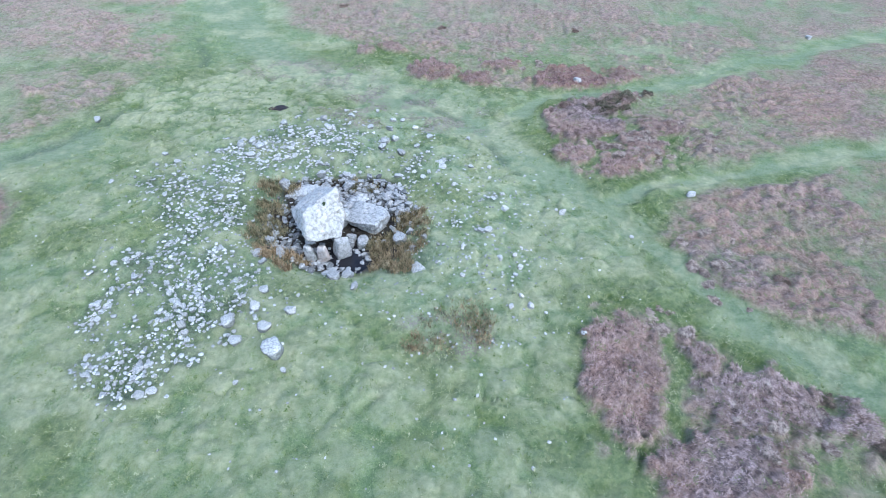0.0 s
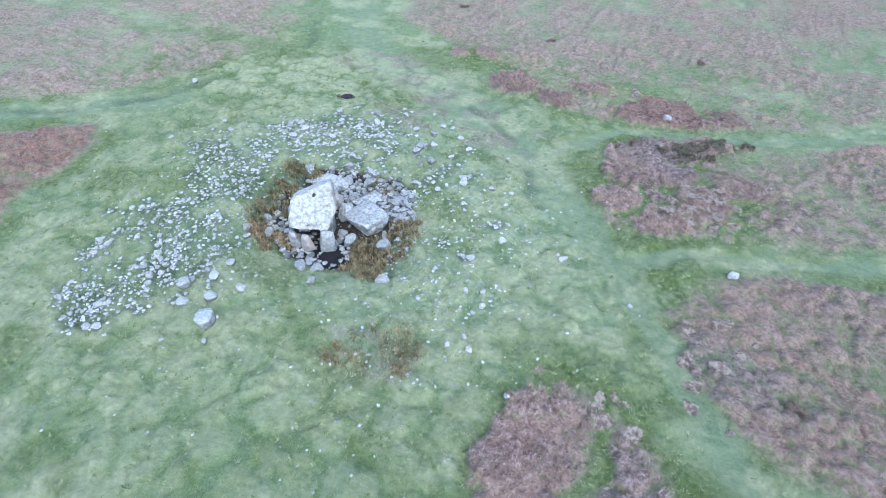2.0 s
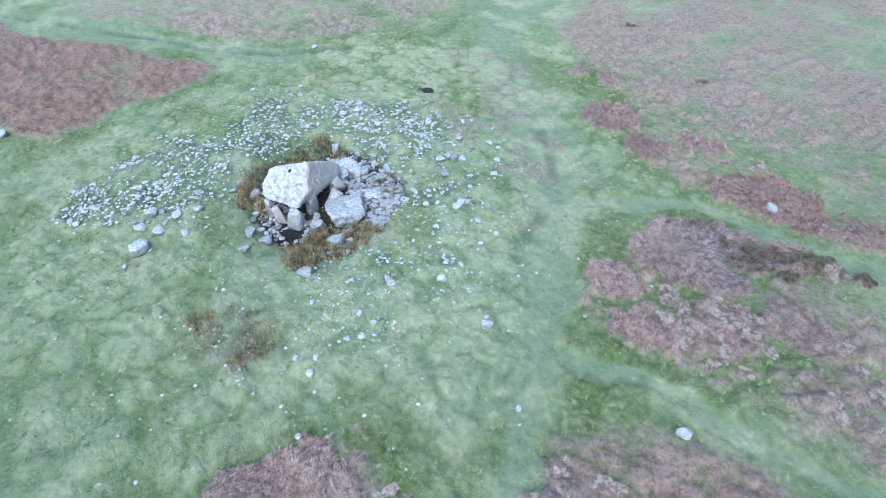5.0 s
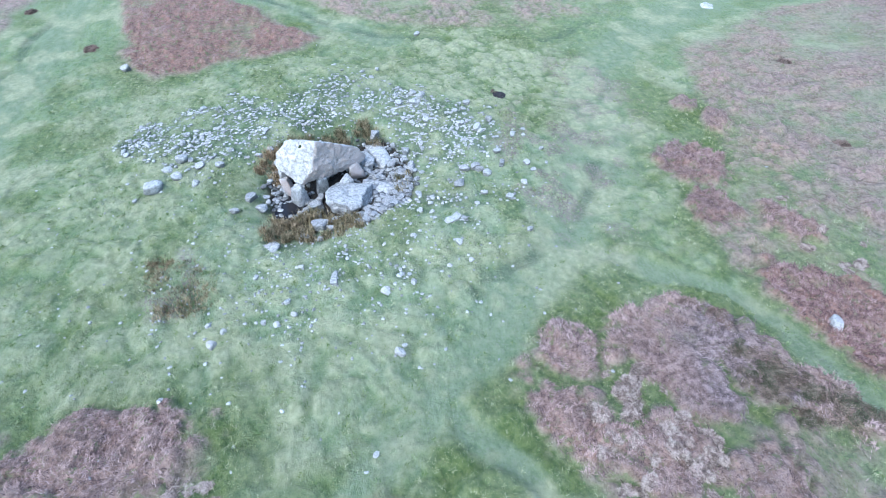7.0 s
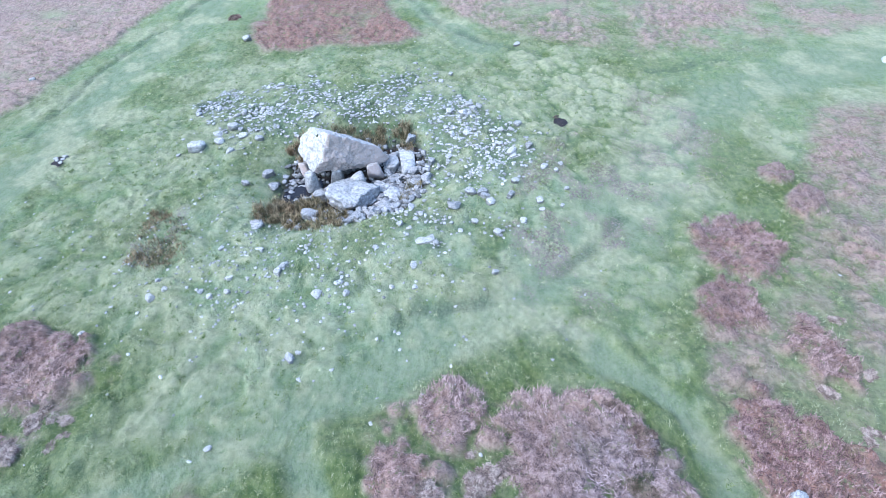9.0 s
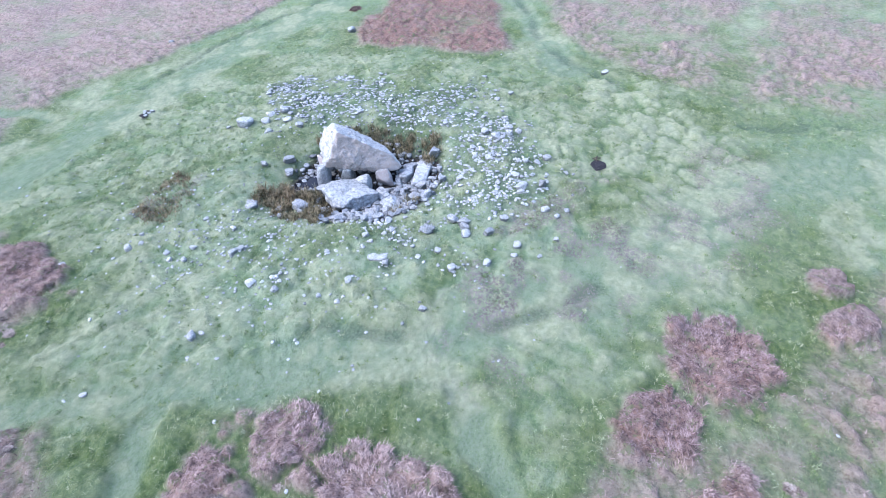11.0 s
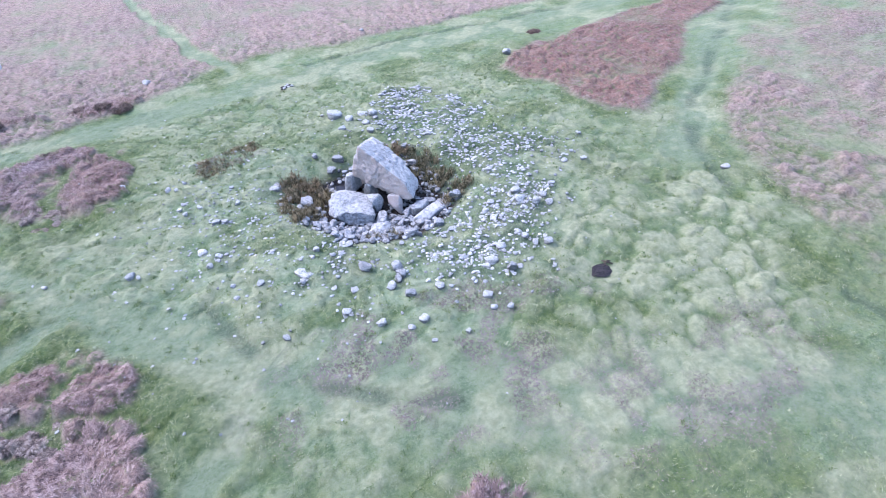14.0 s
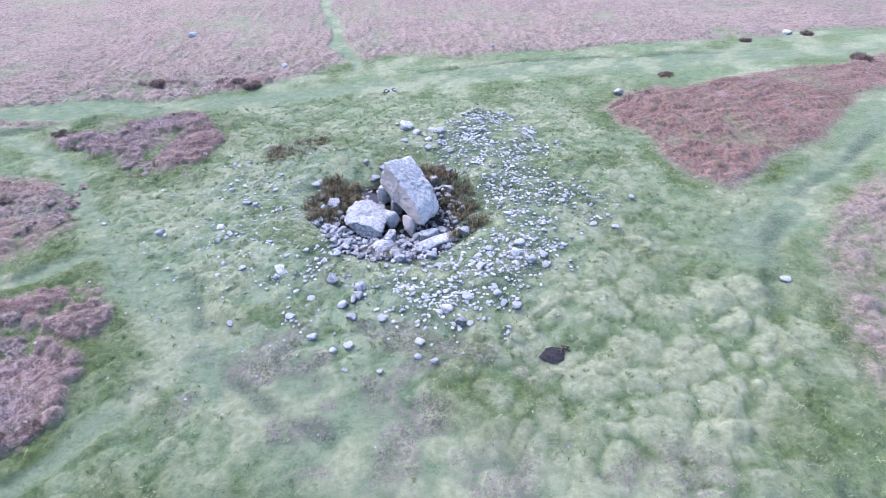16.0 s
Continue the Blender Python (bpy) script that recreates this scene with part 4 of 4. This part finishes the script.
# ---- water and burnt turf ----
def sheet(name, x, y, z, rx, ry, turn, material, wobble, seed, dome=0.0, parent=None):
    vs, fs, n = [(0, 0, dome)], [], 48
    rng = Vector((seed, seed * 2.3, 0))
    for ring, k in enumerate((0.45, 0.8, 1.0)):
        for i in range(n):
            a = 2 * math.pi * i / n
            r = k * (1 + wobble * noise.fractal(Vector((math.cos(a) * 1.6, math.sin(a) * 1.6, 0)) + rng, 1.0, 2.0, 3))
            vs.append((rx * r * math.cos(a), ry * r * math.sin(a), dome * (1 - k * k) - 0.03 * dome * (ring == 2)))
    for i in range(n):
        j = (i + 1) % n
        fs.append((0, 1 + i, 1 + j))
        for ring in (0, 1):
            a, b = 1 + ring * n, 1 + (ring + 1) * n
            fs.append((a + i, b + i, b + j, a + j))
    ob = link_mesh(name, vs, fs, material, parent)
    ob.matrix_basis = pose(x, y, z, 0, 0, turn)
    return ob


tagged(sheet("pool_water", -4.2, 15.3, -0.60, 1.55, 1.3, 10, MAT_WATER, 0.35, 2), "shallow dark pool of peaty water in the hollow", "water", kind="structure")
tagged(sheet("pool_water", -2.75, 17.05, -0.64, 0.5, 0.4, 30, MAT_WATER, 0.3, 5), "small dark puddle of peaty water beside rushes", "water", kind="structure")
tagged(sheet("burnt_turf", -9.45, 26.92, ground_z(-9.45, 26.92) + 0.03, 0.42, 0.33, 20, MAT_CHAR, 0.2, 9, 0.05), "black burnt patch on pale tussock grass", "burnt patch")
branches = tagged(new("burnt_branches"), "charred brown gorse branches beside the burnt patch", "branches")
branches.matrix_basis = pose(-9.82, 26.74, ground_z(-9.82, 26.74) + 0.04)
for k, (x, y, turn, reach) in enumerate(((0.0, 0.0, 20, 0.42), (0.06, 0.05, 65, 0.34), (-0.05, 0.04, -30, 0.36), (0.02, -0.06, 110, 0.26), (-0.08, -0.02, 5, 0.3))):
    bm = bmesh.new()
    bmesh.ops.create_cone(bm, cap_ends=True, segments=7, radius1=0.026, radius2=0.010, depth=reach, matrix=pose(0, 0, 0, 0, 84 - 6 * k, 0))
    for q in bm.verts:
        q.co.y += 0.10 * q.co.x * q.co.x / reach + 0.012 * math.sin(19 * q.co.x + k)
    part("branch", bm, MAT_WOOD, branches).matrix_basis = pose(x, y, 0.025 * k, 0, 0, turn)
fire = tagged(new("old_campfire"), "old campfire of pale stones on charred turf", "campfire")
fz = ground_z(-4.6, 3.8)
fire.matrix_basis = pose(-4.6, 3.8, fz)
ash = sheet("ash_bed", 0, 0, 0.06, 0.42, 0.26, 35, MAT_CHAR, 0.4, 4, 0.05, fire)
for k, (x, y, s) in enumerate(((-0.36, 0.10, 0.13), (-0.12, 0.16, 0.12), (0.18, 0.24, 0.12), (0.02, -0.05, 0.12), (-0.16, -0.22, 0.13))):
    ob = new("hearth_stone", STONES[k])
    ob.parent = fire
    ob.matrix_basis = pose(x, y, 0.10, 0, 0, 70 * k) @ Matrix.Diagonal((s, s, s * 0.8, 1))


# ---- plants ----
def strands(name, x, y, z, length, width, lean, material, seed, attrs, rise=1.0, combed=0.0):
    """Bent stems: each a strip that leaves the ground, leans over and ends in a point."""
    rng = np.random.default_rng(seed)
    n = len(x)
    a, b = rng.uniform(0, 2 * np.pi, n), rng.uniform(0, 2 * np.pi, n)
    if combed:
        a = 7.0 * soft_noise(x, y, 2.6, 15) + rng.normal(0, combed, n)
        b = a + np.pi / 2
    dx, dy = np.cos(a), np.sin(a)
    sx, sy = np.cos(b) * width, np.sin(b) * width
    k = lean * rng.uniform(0.5, 1.3, n)
    mx, my, mz = dx * k * 0.35 * length, dy * k * 0.35 * length, rise * length * 0.55
    tx, ty, tz = dx * k * length, dy * k * length, rise * length * rng.uniform(0.35, 1.0, n) * (1.25 - 0.6 * np.minimum(lean, 1.2))
    base = np.stack((x, y, z - 0.02), 1)
    v = np.empty((n, 5, 3))
    side = np.stack((sx, sy, np.zeros(n)), 1)
    v[:, 0], v[:, 1] = base - side, base + side
    mid = base + np.stack((mx, my, mz), 1)
    v[:, 2], v[:, 3] = mid + side * 0.8, mid - side * 0.8
    v[:, 4] = base + np.stack((tx, ty, tz), 1)
    i = np.arange(n)[:, None] * 5
    corners = np.concatenate((i + np.array([[0, 1, 2, 3]]), i + np.array([[3, 2, 4]])), 1).ravel()
    sizes = np.tile((4, 3), n)
    return raw_mesh(name, v.reshape(-1, 3), corners, sizes, material, {key: np.repeat(q, 5) for key, q in attrs.items()})


def from_middle(x, y):
    return np.hypot(x + 4, y - 17)


def scatter(count, x0, x1, y0, y1, seed, thin, chance):
    rng = np.random.default_rng(seed)
    x, y = rng.uniform(x0, x1, count), rng.uniform(y0, y1, count)
    keep = rng.random(count) < thin(from_middle(x, y))
    x, y = x[keep], y[keep]
    f = fields(x, y)
    keep = rng.random(len(x)) < chance(f)
    return x[keep], y[keep], {k: q[keep] for k, q in f.items()}


x, y, f = scatter(800000, -48, 44, -24, 62, 31, lambda d: np.clip(1.4 / (1 + (d / 17) ** 2), 0.05, 1), lambda f: smooth(0.2, 0.65, f["brown"]) * (0.6 + 0.4 * f["bed"]))
far = np.clip(from_middle(x, y) / 22, 0.8, 2.4)
rng = np.random.default_rng(5)
bracken = strands("bracken", x, y, f["z"], rng.uniform(0.10, 0.24, len(x)) * far ** 0.4 * (0.6 + 0.4 * f["rust"] + 0.3 * f["bed"]), 0.013 * far, 1.0, MAT_BRACKEN, 32, {"rust": f["rust"] * (1 - 0.65 * f["crest"]), "grey": f["grey"] * (1 - 0.8 * f["crest"])}, 0.6, 0.9)
tagged(bracken, "dead rust-brown bracken and bleached heath grass", "bracken", kind="stuff")

bx, by = [], []
for cx, cy, rx, ry, turn, red in BEDS:
    n = int(620 * math.pi * rx * ry)
    a, k = rng.uniform(0, 6.283, n), 1.1 * np.sqrt(rng.uniform(0, 1, n))
    c, d = math.cos(radians(turn)), math.sin(radians(turn))
    u, v = rx * k * np.cos(a), ry * k * np.sin(a)
    bx.append(cx + u * c - v * d), by.append(cy + u * d + v * c)
x, y = np.concatenate(bx), np.concatenate(by)
f = fields(x, y)
keep = rng.random(len(x)) < smooth(0.3, 0.8, f["brown"]) * (0.25 + 0.75 * smooth(0.36, 0.58, layers(x, y, 0.8, 87, 3)))
x, y, f = x[keep], y[keep], {k: q[keep] for k, q in f.items()}
fronds = strands("bracken_fronds", x, y, f["z"] + rng.uniform(0, 0.08, len(x)), rng.uniform(0.07, 0.19, len(x)) * rng.uniform(0.7, 1.4, len(x)), np.full(len(x), 0.010), 1.1, MAT_BRACKEN, 33, {"rust": f["rust"] * (1 - 0.65 * f["crest"]), "grey": f["grey"] * (1 - 0.8 * f["crest"])}, 0.45, 0.9)
tagged(fronds, "collapsed rusty bracken fronds lying in dense beds", "bracken", kind="stuff")

x, y, f = scatter(480000, -30, 24, -4, 46, 41, lambda d: np.clip(1.3 / (1 + (d / 15) ** 2), 0.05, 1), lambda f: (1 - smooth(0.2, 0.6, f["brown"])) * (1 - f["mud_and_shade"]) * (1 - 0.6 * f["stony"]))
far = np.clip(from_middle(x, y) / 18, 0.8, 2.0)
turf = strands("turf_grass", x, y, f["z"], rng.uniform(0.04, 0.10, len(x)) * (1 + 1.3 * f["lush"]) * far ** 0.3, 0.009 * far, 0.9, MAT_GRASS, 42, {"lush": f["lush"], "straw": f["straw"]}, 0.8)
tagged(turf, "short cropped moorland grass, green and straw-tipped", "grass", kind="stuff")

x, y, f = scatter(10000, -20, 15, 4, 38, 45, lambda d: np.clip(1.5 / (1 + (d / 12) ** 2), 0.1, 1), lambda f: (1 - smooth(0.15, 0.5, f["brown"])) * (1 - f["mud_and_shade"]) * (1 - 0.75 * f["path"]) * (1 - 0.5 * f["stony"]))
blades = 14
tone = rng.random(len(x))
tx, ty = np.repeat(x, blades) + rng.normal(0, 0.045, len(x) * blades), np.repeat(y, blades) + rng.normal(0, 0.045, len(x) * blades)
tufts_of = {"lush": np.repeat(np.where(tone < 0.3, 0.8, 0.5 * f["lush"]), blades), "straw": np.repeat(np.where(tone > 0.5, 0.9, 0.0), blades)}
tufts = strands("grass_tufts", tx, ty, np.repeat(f["z"], blades), rng.uniform(0.07, 0.17, len(tx)), np.full(len(tx), 0.011), 0.7, MAT_GRASS, 46, tufts_of, 0.9)
tagged(tufts, "small tufts of longer green and bleached grass", "grass", kind="stuff")

x, y, f = scatter(150000, -16, 7, 22, 37, 51, lambda d: np.ones(d.shape), lambda f: smooth(0.25, 0.7, f["thatch"]) * 0.7)
sprigs = strands("heather_sprigs", x, y, f["z"], rng.uniform(0.05, 0.13, len(x)), np.full(len(x), 0.009), 0.8, MAT_BRACKEN, 52, {"rust": np.zeros(len(x)), "grey": np.clip(rng.normal(0.75, 0.2, len(x)), 0, 1)}, 0.8)
tagged(sprigs, "low greyish purple heather sprigs in the turf", "heather", kind="stuff")

rs = np.random.default_rng(77)
for cx, cy, rx, ry, turn, red in RUSHES:
    n = int((1900 if cy > 13 else 800) * rx * ry) + 140
    tufts = max(6, int((26 if cy > 13 else 40) * rx * ry))
    tall = rs.uniform(0.55, 1.35, tufts)
    ta, tr = rs.uniform(0, 6.283, tufts), np.sqrt(rs.uniform(0, 1, tufts))
    pick = rs.integers(0, tufts, n)
    u, v = rx * tr[pick] * np.cos(ta[pick]) + rs.normal(0, 0.10, n), ry * tr[pick] * np.sin(ta[pick]) + rs.normal(0, 0.10, n)
    c, s = math.cos(radians(turn)), math.sin(radians(turn))
    x, y = cx + u * c - v * s, cy + u * s + v * c
    f = fields(x, y)
    red_of = np.clip(red + rs.normal(0, 0.15, tufts)[pick], 0, 1)
    high = 1.0 if cy > 13 else 0.5
    ob = strands("rushes", x, y, f["z"], rs.uniform(0.25, 0.55, n) * high * tall[pick], np.full(n, 0.010), 0.42, MAT_RUSH, int(1000 * rx + cy), {"rust": red_of}, 0.95)
    tagged(ob, "tufts of brown rushes standing in wet ground" if cy > 13 else "low brown rush tufts in dry turf", "rushes", kind="stuff")


def bush(name, size, seed, label, red, material=MAT_GORSE, category="bush"):
    """A low shrub: bare stems and a crown of many small sprigs with gaps."""
    top = tagged(new(name), label, category)
    rng = random.Random(seed)
    bm = bmesh.new()
    for _ in range(9):
        a, k = rng.uniform(0, 6.283), rng.uniform(0.2, 0.75)
        tip = Vector((math.cos(a) * k * size, math.sin(a) * k * size, size * rng.uniform(0.3, 0.5)))
        m = Matrix.Translation(tip / 2) @ tip.to_track_quat("Z", "Y").to_matrix().to_4x4()
        bmesh.ops.create_cone(bm, cap_ends=True, segments=6, radius1=0.03, radius2=0.01, depth=tip.length, matrix=m)
    part("stems", bm, MAT_WOOD, top)
    g = np.random.default_rng(seed)
    n = 5200
    heads = 16
    ha, hr = g.uniform(0, 6.283, heads), size * 0.72 * np.sqrt(g.uniform(0, 1, heads))
    hx, hy, hs = hr * np.cos(ha), hr * np.sin(ha), size * g.uniform(0.22, 0.42, heads)
    pick = g.integers(0, heads, n)
    d = g.normal(0, 1, (n, 3))
    d /= np.linalg.norm(d, axis=1)[:, None]
    d[:, 2] = np.abs(d[:, 2])
    r = hs[pick] * g.uniform(0.55, 1.05, n)
    p = np.stack((hx[pick], hy[pick], np.full(n, 0.05 * size)), 1) + d * r[:, None] * (1, 1, 1.25)
    ob = strands("foliage", p[:, 0], p[:, 1], p[:, 2], g.uniform(0.06, 0.15, n), np.full(n, 0.014), 0.9, material, seed, {"rust": np.clip(red + g.normal(0, 0.3, heads)[pick] + g.normal(0, 0.2, n), 0, 1)}, 0.7)
    ob.parent = top
    return top


gorse = bush("gorse_bush", 0.8, 61, "low dark green gorse bush on bracken heath", 0.25)
heather = bush("heather_bush", 0.7, 62, "low dark brown heather clump on the heath", 0.95)
GORSE = [(8.1, 28.3, 0.6), (8.9, 28.7, 0.75), (9.6, 29.1, 0.65), (10.3, 29.5, 0.9), (10.9, 30.1, 0.75), (9.5, 28.2, 0.55), (11.3, 30.3, 0.5), (10.2, 28.7, 0.6), (12.1, 30.5, 0.5), (8.9, 27.8, 0.45), (14.4, 7.6, 0.6), (13.6, 7.9, 0.5), (12.9, 8.6, 0.5), (8.4, 6.0, 0.4), (12.6, 9.6, 0.45), (11.4, 9.6, 0.35)]
HEATHER = [(6.8, 0.5, 1.1), (5.6, 0.9, 0.8), (4.7, 1.3, 1.0), (11.2, 0.3, 0.9), (-22.8, 4.6, 0.8), (-36.0, 4.8, 1.1), (-31.4, -1.0, 0.7), (-36.5, -1.5, 0.8), (9.3, 40.9, 0.5), (-8.7, 44.0, 0.6), (-0.7, 40.4, 0.6), (6.8, 28.4, 0.7), (5.9, 27.9, 0.5), (13.5, 14.9, 0.5)]
for src, places in ((gorse, GORSE), (heather, HEATHER)):
    for k, (x, y, s) in enumerate(places):
        m = pose(x, y, ground_z(x, y) - 0.04, 0, 0, 73 * k)
        if k:
            ob = copy_thing(src, m)
        else:
            ob = src
            ob.matrix_basis = m
        ob.scale = (s, s, s * 0.9)
        tagged(ob, group="bushes on the heath")

# pale domed tussocks among the heath: middle x, y, two radii, how many
MAT_TUSSOCK = strand_material("bleached_tussock", ((0.110, 0.092, 0.078), (0.280, 0.240, 0.200), (0.480, 0.430, 0.365)),
                              "rust", ((0.100, 0.075, 0.066), (0.240, 0.185, 0.165), (0.420, 0.350, 0.320)))
tussock = bush("heath_tussock", 0.5, 63, "rounded bleached tussock of dead heath grass", 0.4, MAT_TUSSOCK, "tussock")
places = random.Random(21)
TUSSOCKS = [(9.6, 24.4, 2.4, 1.7, 34), (11.5, 15.6, 1.6, 2.4, 14), (10.6, 8.6, 1.8, 1.3, 12), (8.2, 12.6, 1.6, 0.7, 8), (4.2, 34.6, 2.4, 1.2, 8), (13.4, 25.5, 1.6, 1.6, 8)]
for cx, cy, rx, ry, n in TUSSOCKS:
    for k in range(n):
        a, d = places.uniform(0, 6.283), math.sqrt(places.random())
        x, y, size = cx + rx * d * math.cos(a), cy + ry * d * math.sin(a), places.uniform(0.4, 0.85)
        m = pose(x, y, ground_z(x, y) - 0.05, 0, 0, places.uniform(0, 360))
        if tussock.location.length:
            ob = copy_thing(tussock, m)
        else:
            ob = tussock
            ob.matrix_basis = m
        ob.scale = (size, size, size * 0.8)
        tagged(ob, group="tussocks on the heath")
